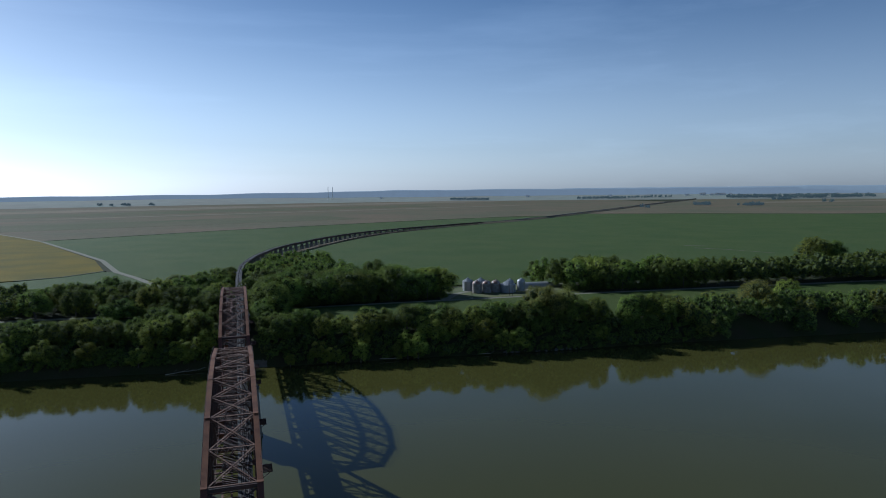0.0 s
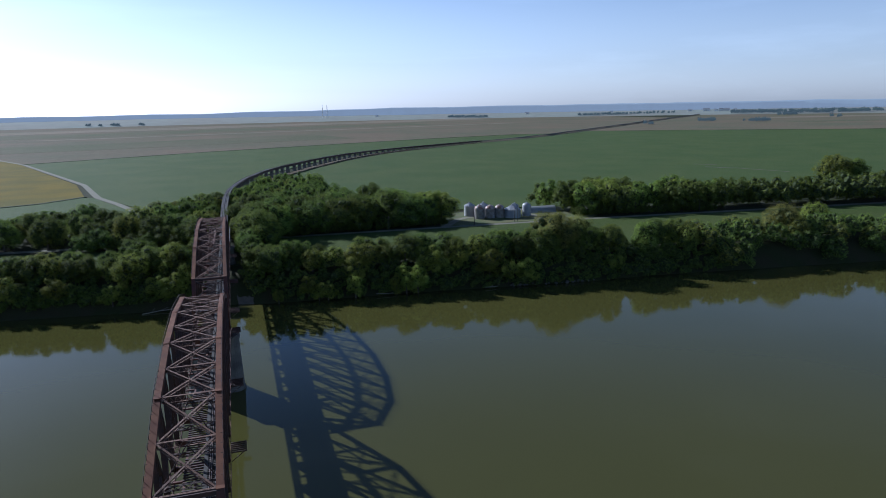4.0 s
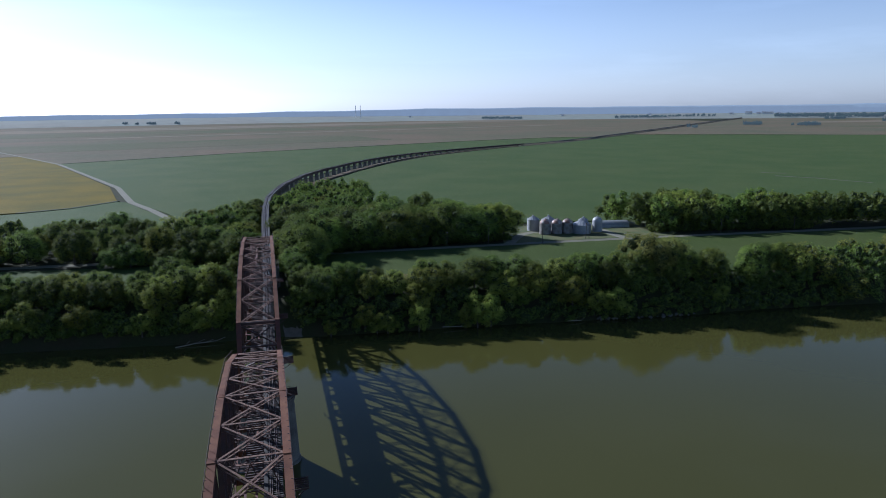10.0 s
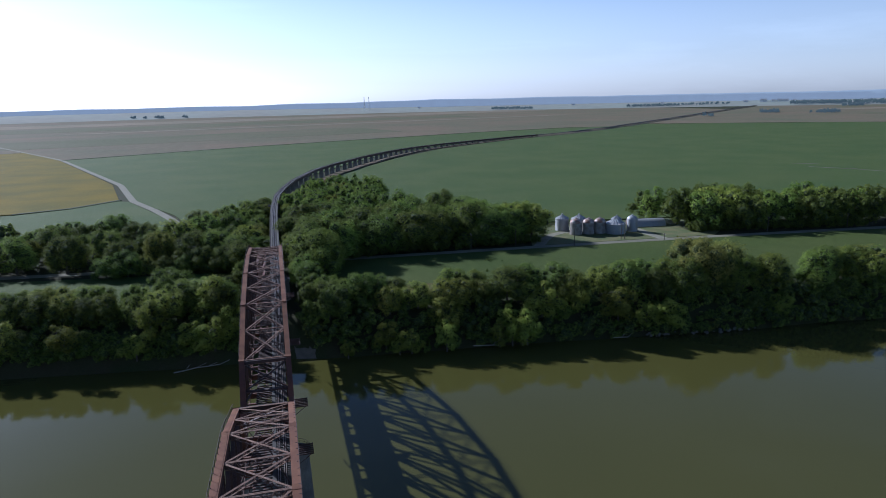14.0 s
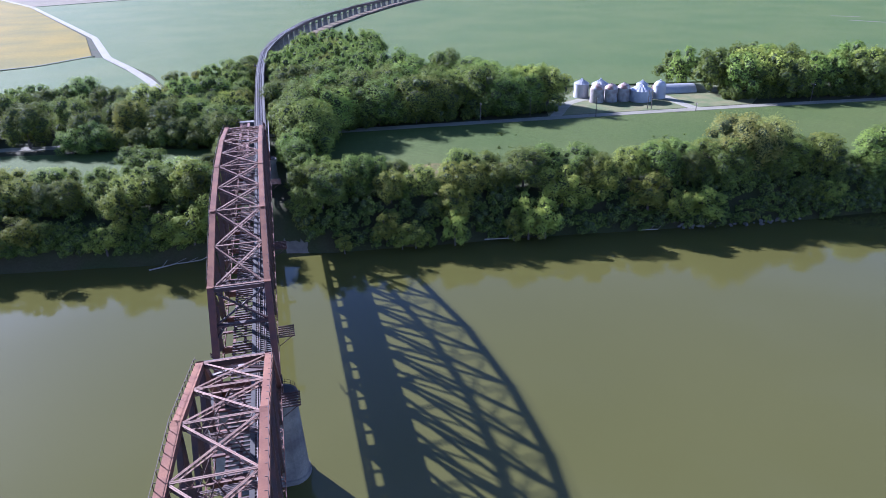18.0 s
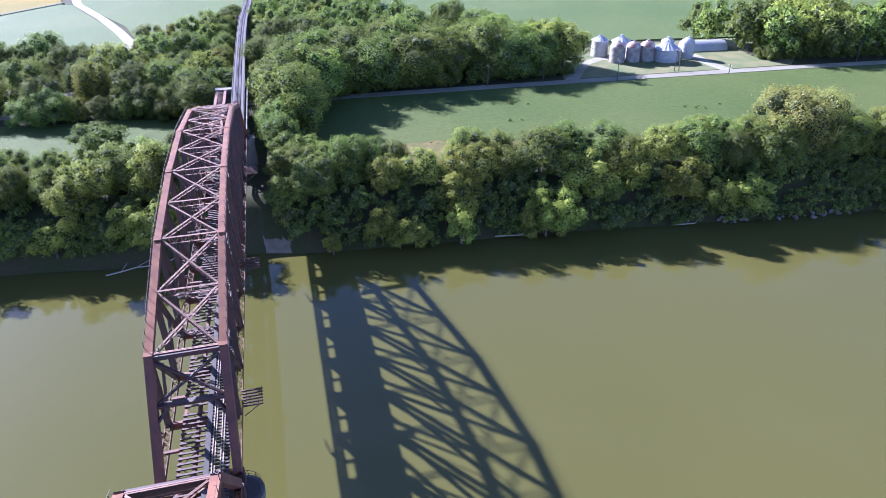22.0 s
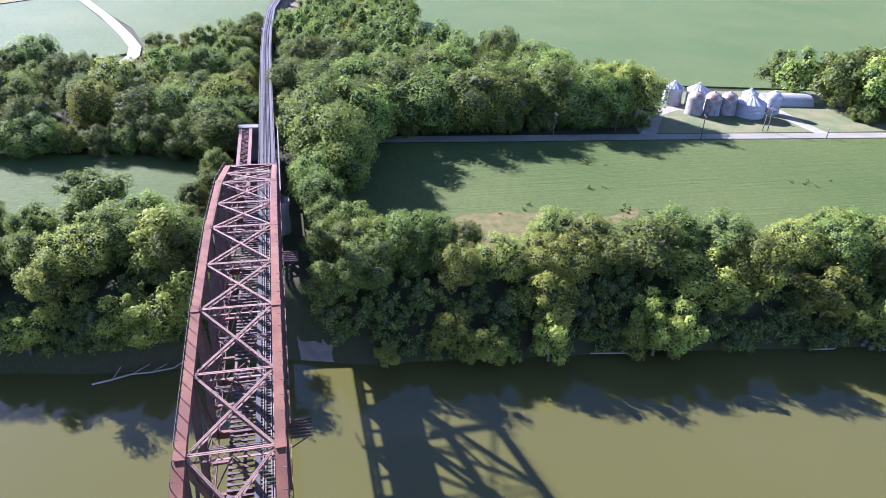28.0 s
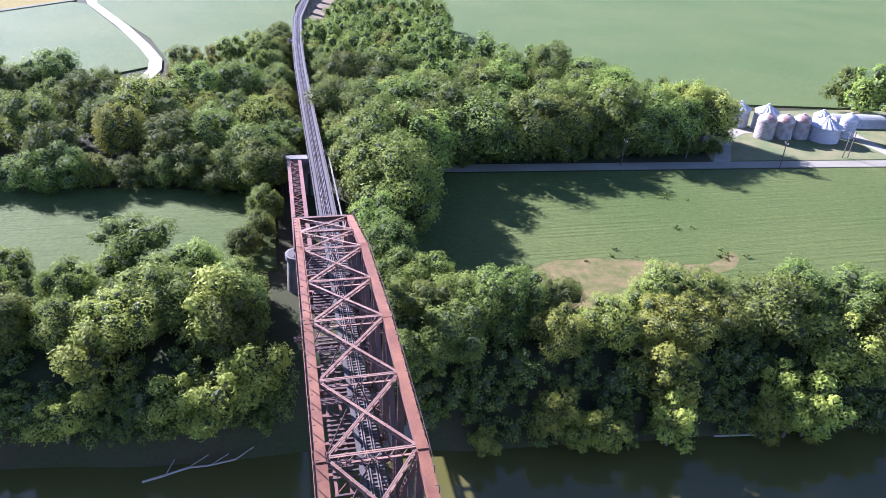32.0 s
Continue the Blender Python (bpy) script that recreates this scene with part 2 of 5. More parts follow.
HILL = painted_haze("far_woods_painted_haze", (0.07, 0.10, 0.11), (0.215, 0.245, 0.28), (0.12, 0.16, 0.17))
FAR_LEAF = painted_haze("far_trees_painted_haze", (0.06, 0.09, 0.05), (0.045, 0.06, 0.07), (0.05, 0.07, 0.05))
FAR_PLAIN = painted_haze("far_plain_painted_haze", (0.15, 0.135, 0.09), (0.075, 0.085, 0.085), (0.14, 0.17, 0.13))
WHITE = material("white_paint", (0.75, 0.75, 0.73), 0.6, 0, (0.6, 0.6, 0.58), 0.3, 8, 0.4, 0.1, 0.01)


def water_material():
    m = bpy.data.materials.new("murky_water")
    m.use_nodes = True
    n, l = m.node_tree.nodes, m.node_tree.links
    bs = n["Principled BSDF"]
    bs.inputs["Roughness"].default_value, bs.inputs["IOR"].default_value = 0.05, 1.37
    co = n.new("ShaderNodeTexCoord")
    big = n.new("ShaderNodeTexNoise")
    big.inputs["Scale"].default_value, big.inputs["Detail"].default_value = 0.012, 3
    mix = n.new("ShaderNodeMix")
    mix.data_type = "RGBA"
    mix.inputs[6].default_value, mix.inputs[7].default_value = (0.070, 0.069, 0.018, 1), (0.085, 0.082, 0.023, 1)
    l.new(co.outputs["Object"], big.inputs["Vector"]), l.new(big.outputs["Fac"], mix.inputs[0])
    l.new(mix.outputs[2], bs.inputs["Base Color"])
    wav = n.new("ShaderNodeTexNoise")
    wav.inputs["Scale"].default_value, wav.inputs["Detail"].default_value = 0.55, 4
    bp = n.new("ShaderNodeBump")
    bp.inputs["Strength"].default_value, bp.inputs["Distance"].default_value = 0.12, 0.06
    l.new(co.outputs["Object"], wav.inputs["Vector"]), l.new(wav.outputs["Fac"], bp.inputs["Height"])
    l.new(bp.outputs[0], bs.inputs["Normal"])
    return m


WATER = water_material()


# ---- building blocks ----
def mesh_of(bm, name, mat, smooth=False):
    me = bpy.data.meshes.new(name)
    bm.to_mesh(me)
    bm.free()
    me.materials.append(mat)
    if smooth:
        me.shade_smooth()
    return me


def part(name, bm, mat, parent, label="", smooth=False):
    ob = new(name, mesh_of(bm, name, mat, smooth) if isinstance(bm, bmesh.types.BMesh) else bm)
    ob.parent = parent
    return tagged(ob, label)


def thing(name, label, category, group="", kind="", at=None):
    ob = new(name)
    if at is not None:
        ob.matrix_basis = at
    return tagged(ob, label, category, group, kind)


def block(bm, x0, y0, z0, x1, y1, z1):
    v = [bm.verts.new(p) for p in ((x0, y0, z0), (x1, y0, z0), (x1, y1, z0), (x0, y1, z0), (x0, y0, z1), (x1, y0, z1), (x1, y1, z1), (x0, y1, z1))]
    for f in ((0, 3, 2, 1), (4, 5, 6, 7), (0, 1, 5, 4), (1, 2, 6, 5), (2, 3, 7, 6), (3, 0, 4, 7)):
        bm.faces.new([v[i] for i in f])


def beam(bm, p, q, w, h, up=(0, 0, 1)):
    """A bar of section w x h from p to q; h lies towards up."""
    p, q = Vector(p), Vector(q)
    d = (q - p).normalized()
    s = d.cross(Vector(up))
    s = s.normalized() if s.length > 1e-4 else Vector((1, 0, 0))
    u = s.cross(d)
    v = [bm.verts.new(c + s * a * w / 2 + u * b * h / 2) for c in (p, q) for a, b in ((-1, -1), (1, -1), (1, 1), (-1, 1))]
    for f in ((0, 1, 2, 3), (7, 6, 5, 4), (0, 4, 5, 1), (1, 5, 6, 2), (2, 6, 7, 3), (3, 7, 4, 0)):
        bm.faces.new([v[i] for i in f])


def laced(bm, p, q, w, h, pitch=0.9, up=(0, 0, 1), t=0.07, cross=False):
    """A built-up member: two side plates h deep and w apart, tied by zigzag lacing bars on both faces."""
    p, q = Vector(p), Vector(q)
    d = (q - p).normalized()
    s = d.cross(Vector(up)).normalized()
    u = s.cross(d)
    for k in (-1, 1):
        beam(bm, p + s * k * w / 2, q + s * k * w / 2, t, h, up)
    n = max(2, int((q - p).length / pitch))
    for face in (-1, 1):
        for i in range(n):
            a, b = p.lerp(q, i / n), p.lerp(q, (i + 1) / n)
            k = 1 if i % 2 else -1
            o = u * face * (h / 2 - 0.02)
            beam(bm, a + s * k * w / 2 + o, b - s * k * w / 2 + o, 0.08, 0.03, u)
            if cross:
                beam(bm, a - s * k * w / 2 + o, b + s * k * w / 2 + o, 0.08, 0.03, u)


def lattice(bm, p, q, w, h, pitch=0.8, bar=0.09):
    """A light lattice girder: four corner bars, zigzag webs on its sides and ties across its top."""
    p, q = Vector(p), Vector(q)
    d = (q - p).normalized()
    s = d.cross(Vector((0, 0, 1))).normalized()
    u = s.cross(d)
    for a in (-1, 1):
        beam(bm, p + s * a * w / 2, q + s * a * w / 2, bar, bar * 0.7)
        beam(bm, p + s * a * w / 2 - u * h, q + s * a * w / 2 - u * h, bar, bar * 0.7)
    n = max(3, int((q - p).length / pitch))
    for i in range(n):
        a, b = p.lerp(q, i / n), p.lerp(q, (i + 1) / n)
        k = 1 if i % 2 else 0
        for e in (-1, 1):
            beam(bm, a + s * e * w / 2 - u * h * k, b + s * e * w / 2 - u * h * (1 - k), 0.05, 0.07)
        beam(bm, a + s * (k - 0.5) * w, b - s * (k - 0.5) * w, 0.07, 0.03)


def plated(bm, p, q, w, h, pitch=0.55):
    """A brace with a flat top plate, a lower flange and a laced web hanging between them."""
    p, q = Vector(p), Vector(q)
    s = (q - p).normalized().cross(Vector((0, 0, 1))).normalized()
    drop = Vector((0, 0, -h))
    for k in (-1, 1):
        beam(bm, p + s * k * w * 0.29, q + s * k * w * 0.29, w * 0.4, 0.04)
    beam(bm, p - Vector((0, 0, 0.05)), q - Vector((0, 0, 0.05)), 0.05, 0.08)
    beam(bm, p + drop, q + drop, w * 0.6, 0.06)
    n = max(3, int((q - p).length / pitch))
    for i in range(n):
        a, b = p.lerp(q, i / n), p.lerp(q, (i + 1) / n)
        beam(bm, a + drop * (i % 2), b + drop * ((i + 1) % 2), 0.05, 0.07)


# ---- ground, river ----
BANK = ((-3900, 440), (-900, 350), (-400, 285), (-120, 254), (-57, 246), (-25, 241), (5, 239.8), (16, 236.4), (45, 233.5), (70, 231.3), (101, 227.3), (122, 224.6), (143, 221.5), (175, 220), (262, 208), (420, 186), (900, 100), (3900, -400))
RIVER = -6.06


def bank_y(x):
    return float(np.interp(x, [p[0] for p in BANK], [p[1] for p in BANK]))


LAND = 3.1


def ground_z(x, y):
    d = y - bank_y(x)
    if d > -60:
        s = min(1.0, max(0.0, (d + 3) / 16))
        h = RIVER - 3 + (LAND - RIVER + 3) * (0.35 * s + 0.65 * s * s * (3 - 2 * s))
        return h + (0.35 * noise.noise((x * 0.09, y * 0.09, 0)) if -6 < d < 30 else 0)
    d2 = (bank_y(x) - 330) - y
    s = min(1.0, max(0.0, (d2 + 5) / 16))
    return RIVER - 3 + (LAND - RIVER + 3) * s


def build_ground():
    xs = sorted({*np.arange(-3900, -600, 300), *np.arange(-600, -150, 30), *np.arange(-150, 260, 4.0), *np.arange(260, 600, 20), *np.arange(600, 3901, 300)})
    ys_off = sorted({*np.arange(-3500, -500, 300), *np.arange(-500, -340, 20), *np.arange(-340, -310, 4), *np.arange(-310, -20, 30), *np.arange(-20, 40, 2.0), *np.arange(40, 200, 20), *np.arange(200, 800, 100), *np.arange(800, 3601, 400)})
    verts, faces = [], []
    for j, oy in enumerate(ys_off):
        for x in xs:
            y = oy + bank_y(x)
            verts.append((x, y, ground_z(x, y)))
    w = len(xs)
    for j in range(len(ys_off) - 1):
        for i in range(w - 1):
            a = j * w + i
            faces.append((a, a + 1, a + w + 1, a + w))
    me = bpy.data.meshes.new("ground")
    me.from_pydata(verts, [], faces)
    me.shade_smooth()
    me.materials.append(SOIL)
    tagged(new("ground", me), "flat river plain of bare soil and grass with a sloping bank", "ground", kind="structure")


build_ground()
bm = bmesh.new()
bmesh.ops.create_grid(bm, x_segments=2, y_segments=2, size=3800)
bmesh.ops.translate(bm, verts=bm.verts, vec=(0, 0, RIVER))
tagged(new("water", mesh_of(bm, "water", WATER)), "calm murky olive-green river water with faint ripples", "river", kind="structure")


def field(name, pts, mat, label, top=0.55):
    bm = bmesh.new()
    lo = [bm.verts.new((x, y, LAND - 0.3)) for x, y in pts]
    hi = [bm.verts.new((x, y, LAND + top)) for x, y in pts]
    bm.faces.new(hi)
    for i in range(len(pts)):
        j = (i + 1) % len(pts)
        bm.faces.new((lo[i], lo[j], hi[j], hi[i]))
    bmesh.ops.recalc_face_normals(bm, faces=bm.faces)
    return tagged(new(name, mesh_of(bm, name, mat)), label, "field", kind="structure")


field("soybean_field", ((11, 263), (30, 259), (38, 258), (38.6, 266), (40.3, 272.6), (42.6, 273.6), (46, 275.2), (49.5, 274.6), (53.6, 275.1), (57, 273.9), (61, 273.6), (65.6, 271.5), (68.6, 271.4), (71.5, 269.8), (77.7, 269.2), (82.2, 271.4), (85, 273.9), (86.4, 272.6), (84.9, 269.8), (82, 267), (76.7, 265.4), (70, 264.8), (68, 256), (100, 250), (180, 242), (330, 222), (420, 210), (420, 283), (195, 308.4), (121, 314), (50, 318.8), (12, 321.5)), SOY, "green soybean field between river trees and road")
field("soybean_field", ((-8, 280), (-30, 274), (-52, 272), (-100, 280), (-300, 310), (-300, 356), (-160, 338), (-61, 321), (-36, 319), (-8, 312)), SOY, "green soybean strip between two belts of trees")
field("soybean_field", ((-55, 468), (-43, 427), (-38, 419), (-14, 424), (0, 450), (6, 545), (24, 632), (74, 740), (146, 880), (284, 1012), (397, 1092), (590, 1230), (690, 1320), (590, 1323), (374, 1264), (-21, 1092), (-245, 957), (-118, 646), (-89, 540)), SOYFAR, "wide green crop field along a gravel road")
field("soybean_field", ((60, 385), (330, 340), (700, 285), (1330, 240), (2100, 860), (1246, 1055), (975, 1255), (825, 1340), (786, 1374), (632, 1226), (495, 1112), (374, 1036), (312, 986), (212, 896), (136, 790), (80, 690), (46, 610), (28, 548)), SOYFAR, "wide green crop field inside the curve of the viaduct")
field("soybean_field", ((-62, 413), (-48, 426), (-60, 462), (-94, 541), (-103, 547), (-126, 518), (-152, 505), (-420, 470), (-420, 432), (-110, 404)), SOYFAR, "green crop strip beside a gravel road")
field("ripe_field", ((-150, 512), (-126, 522), (-102, 551), (-127, 653), (-252, 966), (-345, 1145), (-900, 900), (-700, 400)), RIPE, "yellowing crop field beside a gravel road")
field("stubble_field", ((-250, 968), (-22, 1101), (374, 1273), (590, 1332), (690, 1316), (1000, 1616), (1230, 1842), (1620, 2224), (1690, 2300), (1800, 3700), (-3700, 3700), (-3700, 2000), (-900, 920), (-345, 1152)), STUBBLE, "broad tan and grey-green far fields", 0.3)
field("stubble_field", ((840, 1348), (980, 1263), (1250, 1062), (2105, 868), (3700, 560), (3700, 3700), (2900, 3560), (2400, 2930), (1780, 2336), (1640, 2208), (1256, 1832), (1020, 1600), (806, 1396)), STUBBLE, "broad tan far field beyond the green crop", 0.3)


def ribbon(name, line, width, z, mat, label, category, thick=0.25):
    bm = bmesh.new()
    ring = []
    for i, (x, y) in enumerate(line):
        a, b = Vector(line[max(i - 1, 0)]), Vector(line[min(i + 1, len(line) - 1)])
        s = (b - a).normalized()
        nx, ny = -s.y * width / 2, s.x * width / 2
        ring.append([bm.verts.new(p) for p in ((x + nx, y + ny, z - thick), (x + nx, y + ny, z), (x - nx, y - ny, z), (x - nx, y - ny, z - thick))])
    for a, b in zip(ring, ring[1:]):
        for k in range(3):
            bm.faces.new((a[k], b[k], b[k + 1], a[k + 1]))
    bmesh.ops.recalc_face_normals(bm, faces=bm.faces)
    return tagged(new(name, mesh_of(bm, name, mat)), label, category, kind="structure")


ribbon("road", ((-300, 362), (-160, 343), (-30, 329), (50, 323.2), (121, 318.3), (195, 312.7), (420, 289), (800, 235)), 4.6, LAND + 0.12, ROADMAT, "narrow pale worn country road along the field", "road", 0.3)
ribbon("gravel_road", ((-49.5, 408), (-48.4, 413), (-47.4, 420), (-48.8, 434), (-55.6, 455), (-69.8, 492.5), (-91, 541), (-119.4, 646), (-246.5, 959.5), (-341, 1138.6), (-700, 1800)), 4.6, LAND + 0.6, GRAVEL, "pale gravel farm road between crops", "road", 0.3)


for line, wdt in ((((-247, 961), (-21, 1096), (374, 1268), (590, 1327), (730, 1280)), 5), (((832, 1343), (976, 1259), (1247, 1058), (2100, 864)), 5), (((-154, 508), (-125, 521), (-101, 550)), 3)):
    ribbon("field_margin", line, wdt, LAND + 0.9, CORE, "dark weedy margin between two fields", "field margin", 1.2)
DRY = material("pale_dry_field", (0.25, 0.205, 0.145), 0.9, 0, (0.2, 0.18, 0.12), 0.004, 30, 0.8, 0.3, 0.3, 0.0, 0.05)
MUTED = material("faded_far_crop", (0.125, 0.135, 0.075), 0.9, 0, (0.16, 0.145, 0.09), 0.004, 30, 0.8, 0.3, 0.3, 0.0, 0.05)
for y0, y1, x0, x1, mat in ((1420, 1700, -2600, 260, MUTED), (1990, 2040, -400, 1000, DRY), (2180, 2480, -3000, 700, MUTED), (2650, 3000, -1500, 1200, DRY)):
    field("far_field", [(x, y + 0.28 * (x - 300)) for x, y in ((x0, y0), (x1, y0), (x1 - 60, y1), (x0 - 90, y1))], mat, "distant strip of crop on the plain", 0.42)
for pts, mat in ((((1500, 1500), (3200, 1080), (3250, 1160), (1560, 1590)), MUTED), (((1750, 1900), (3100, 1600), (3100, 1740), (1850, 2040)), DRY), (((2050, 2150), (2700, 2000), (2720, 2090), (2120, 2260)), MUTED)):
    field("far_field", pts, mat, "distant strip of crop on the plain", 0.42)
for line, wdt in ((((446, 531), (456, 514), (466, 501)), 3.5), (((462, 508), (470, 480), (477, 458)), 2.5), (((455, 560), (464, 551), (470, 545)), 3)):
    ribbon("bare_streak", line, wdt, LAND + 0.62, SAND, "bare pale streak of soil washed out in the crop", "ground", 0.2)


# ---- truss spans ----
TOPZ = (22.4, 24.9, 27.36, 28.3, 29.36, 29.36, 29.36, 28.3, 27.36, 24.9, 22.4)
TX, BOT, CW = 4.1, 11.3, 0.95


def build_span(y0, p):
    """One camelback through truss. y0: its first portal; p: panel length."""
    span = thing("truss_span", "rust-red riveted steel camelback truss span over the river", "bridge span", "spans of the railway bridge", at=pose(0, y0, 0))
    Y = [p * i for i in range(11)]
    yb = [-p] + Y + [11 * p]
    for sx in (-1, 1):
        x = sx * TX
        for i in range(0, 10, 2):
            bm = bmesh.new()
            a, b = (x, Y[i], TOPZ[i]), (x, Y[i + 2], TOPZ[i + 2])
            for k in (-1, 1):
                beam(bm, (a[0] + k * (CW / 2 - 0.1), a[1], a[2] - 0.45), (b[0] + k * (CW / 2 - 0.1), b[1], b[2] - 0.45), 0.14, 0.85)
            chord = part("top_chord", bm, RUST, span)
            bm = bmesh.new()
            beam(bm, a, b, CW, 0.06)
            part("cover_plate", bm, RUST_TOP, chord, "paler rust cover plate")
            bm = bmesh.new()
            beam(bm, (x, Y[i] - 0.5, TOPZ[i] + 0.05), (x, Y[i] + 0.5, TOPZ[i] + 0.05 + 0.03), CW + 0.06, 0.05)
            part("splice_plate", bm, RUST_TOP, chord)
            bm = bmesh.new()
            va, vb = Vector(a) + Vector((sx * CW * 0.48, 0, 0)), Vector(b) + Vector((sx * CW * 0.48, 0, 0))
            for k in range(10):
                c = va.lerp(vb, (k + 0.5) / 10)
                beam(bm, c, c + Vector((0, 0, 0.85)), 0.06, 0.06, (0, 1, 0))
                beam(bm, c + Vector((0, 0, 0.85)), c + Vector((-sx * 0.28, 0.1, 0.8)), 0.05, 0.05)
            beam(bm, va + Vector((0, 0, 0.85)), vb + Vector((0, 0, 0.85)), 0.04, 0.04)
            part("handrail", bm, DARKSTEEL, chord, "thin iron handrail along the chord")
        for i0, i1, yy in ((0, -1, -p), (10, 11, 11 * p)):
            yt = Y[i0]
            bm = bmesh.new()
            beam(bm, (x, yt, TOPZ[i0] - 0.3), (x, yy, BOT), CW, 0.95, (0, 1, 0))
            part("end_post", bm, RUST, span)
        for i in range(12):
            bm = bmesh.new()
            laced(bm, (x, yb[i], BOT), (x, yb[i + 1], BOT), 0.8, 0.6, 0.8)
            part("bottom_chord", bm, RUST, span)
        for i in range(11):
            bm = bmesh.new()
            laced(bm, (x, Y[i], BOT), (x, Y[i], TOPZ[i] - 0.6), 0.45, 0.7, 0.7, (1, 0, 0), 0.06, True)
            part("vertical_post", bm, DARKSTEEL, span)
        for i in range(10):
            j = (i, i + 1) if i < 5 else (i + 1, i)
            bm = bmesh.new()
            laced(bm, (x, Y[j[0]], TOPZ[j[0]] - 0.6), (x, Y[j[1]], BOT), 0.5, 0.55, 0.8, (1, 0, 0), 0.06, False)
            part("diagonal", bm, DARKSTEEL, span)
            bm = bmesh.new()
            zm = (TOPZ[j[0]] + TOPZ[j[1]]) / 4 + BOT / 2
            ym = (Y[i] + Y[i + 1]) / 2
            laced(bm, (x, ym, zm), (x, Y[j[0]], BOT), 0.4, 0.3, 0.8, (1, 0, 0), 0.05)
            part("sub_diagonal", bm, DARKSTEEL, span)
    for i in range(11):
        z = TOPZ[i]
        bm = bmesh.new()
        plated(bm, (-TX + CW / 2, Y[i], z - 0.03), (TX - CW / 2, Y[i], z - 0.03), 0.34, 0.9)
        part("top_strut", bm, BRACE, span)
        if 0 < i < 10:
            bm = bmesh.new()
            zl = BOT + 7.2
            lattice(bm, (-TX + 0.5, Y[i], zl), (TX - 0.5, Y[i], zl), 0.25, 0.6, 0.6, 0.09)
            for sx in (-1, 1):
                beam(bm, (sx * (TX - 0.5), Y[i], zl), (0, Y[i], z - 0.8), 0.12, 0.12)
            part("sway_frame", bm, DARKSTEEL, span)
    for i in range(10):
        for s in (-1, 1):
            bm = bmesh.new()
            a, b = (-s * (TX - CW / 2), Y[i] + 0.15, TOPZ[i] - 0.08 - 0.03 * s), (s * (TX - CW / 2), Y[i + 1] - 0.15, TOPZ[i + 1] - 0.08 - 0.03 * s)
            plated(bm, a, b, 0.27, 0.5)
            part("top_brace", bm, BRACE, span)
    for i0, yy, dy in ((0, -p, -1), (10, 11 * p, 1)):
        yt, zt = Y[i0], TOPZ[i0]
        def along(f, x, off=0.0):
            return (x, yt + (yy - yt) * f, zt - 0.2 + (BOT - zt + 0.2) * f)
        bm = bmesh.new()
        beam(bm, along(0.02, -TX), along(0.02, TX), 0.6, 0.7, (0, 1, 0))
        beam(bm, along(0.40, -TX), along(0.40, TX), 0.3, 0.8, (0, 1, 0))
        for s in (-1, 1):
            beam(bm, along(0.06, -s * TX * 0.85), along(0.38, s * TX * 0.85), 0.2, 0.4, (0, 1, 0))
            beam(bm, along(0.40, s * TX * 0.6), along(0.52, s * (TX - 0.45)), 0.25, 0.6, (0, 1, 0))
        part("portal_frame", bm, DARKSTEEL, span, "dark steel portal frame with curved knees")
    for i in range(13):
        bm = bmesh.new()
        y = yb[i]
        beam(bm, (-TX, y, BOT - 0.1), (TX, y, BOT - 0.1), 0.12, 1.1)
        beam(bm, (-TX, y, BOT + 0.45), (TX, y, BOT + 0.45), 0.4, 0.05)
        part("floor_beam", bm, RUST, span)
    for x in (-2.2, -0.6, 1.1, 2.9):
        bm = bmesh.new()
        deep = 0.5 if x == -2.2 else 1.35  # the outer one is a shallow channel
        beam(bm, (x, -p, BOT + 0.47 - deep / 2), (x, 11 * p, BOT + 0.47 - deep / 2), 0.06, deep)
        beam(bm, (x, -p, BOT + 0.48), (x, 11 * p, BOT + 0.48), 0.34, 0.04)
        part("stringer", bm, RUST, span)
    bm = bmesh.new()
    for k in range(int(12 * p / 0.8)):
        if noise.noise((k * 0.35, y0, 0)) > -0.28:
            beam(bm, (-2.45, -p + 0.5 + k * 0.8, BOT + 0.58), (0.8, -p + 0.5 + k * 0.8, BOT + 0.58), 0.24, 0.16)
    tagged(part("old_tie", bm, DARKSTEEL, span, "dark weathered ties left from the removed track"), kind="stuff")
    for i in range(12):
        bm = bmesh.new()
        n = 5
        for k in range(n):
            a, b = yb[i] + (yb[i + 1] - yb[i]) * k / n, yb[i] + (yb[i + 1] - yb[i]) * (k + 1) / n
            s = 1 if k % 2 else -1
            beam(bm, (-1.4 - s * 0.8, a, BOT + 0.42), (-1.4 + s * 0.8, b, BOT + 0.42), 0.09, 0.05)
        part("lateral_lacing", bm, RUST, span)
        bm = bmesh.new()
        ym = (yb[i] + yb[i + 1]) / 2
        beam(bm, (-TX, ym, BOT + 0.3), (-2.2, ym, BOT + 0.3), 0.4, 0.3)
        part("outrigger", bm, RUST, span)
    return span


FY, FP, NY, NP = 170.0, 9.3, 61.0, 8.9
build_span(FY, FP)
build_span(NY, NP)

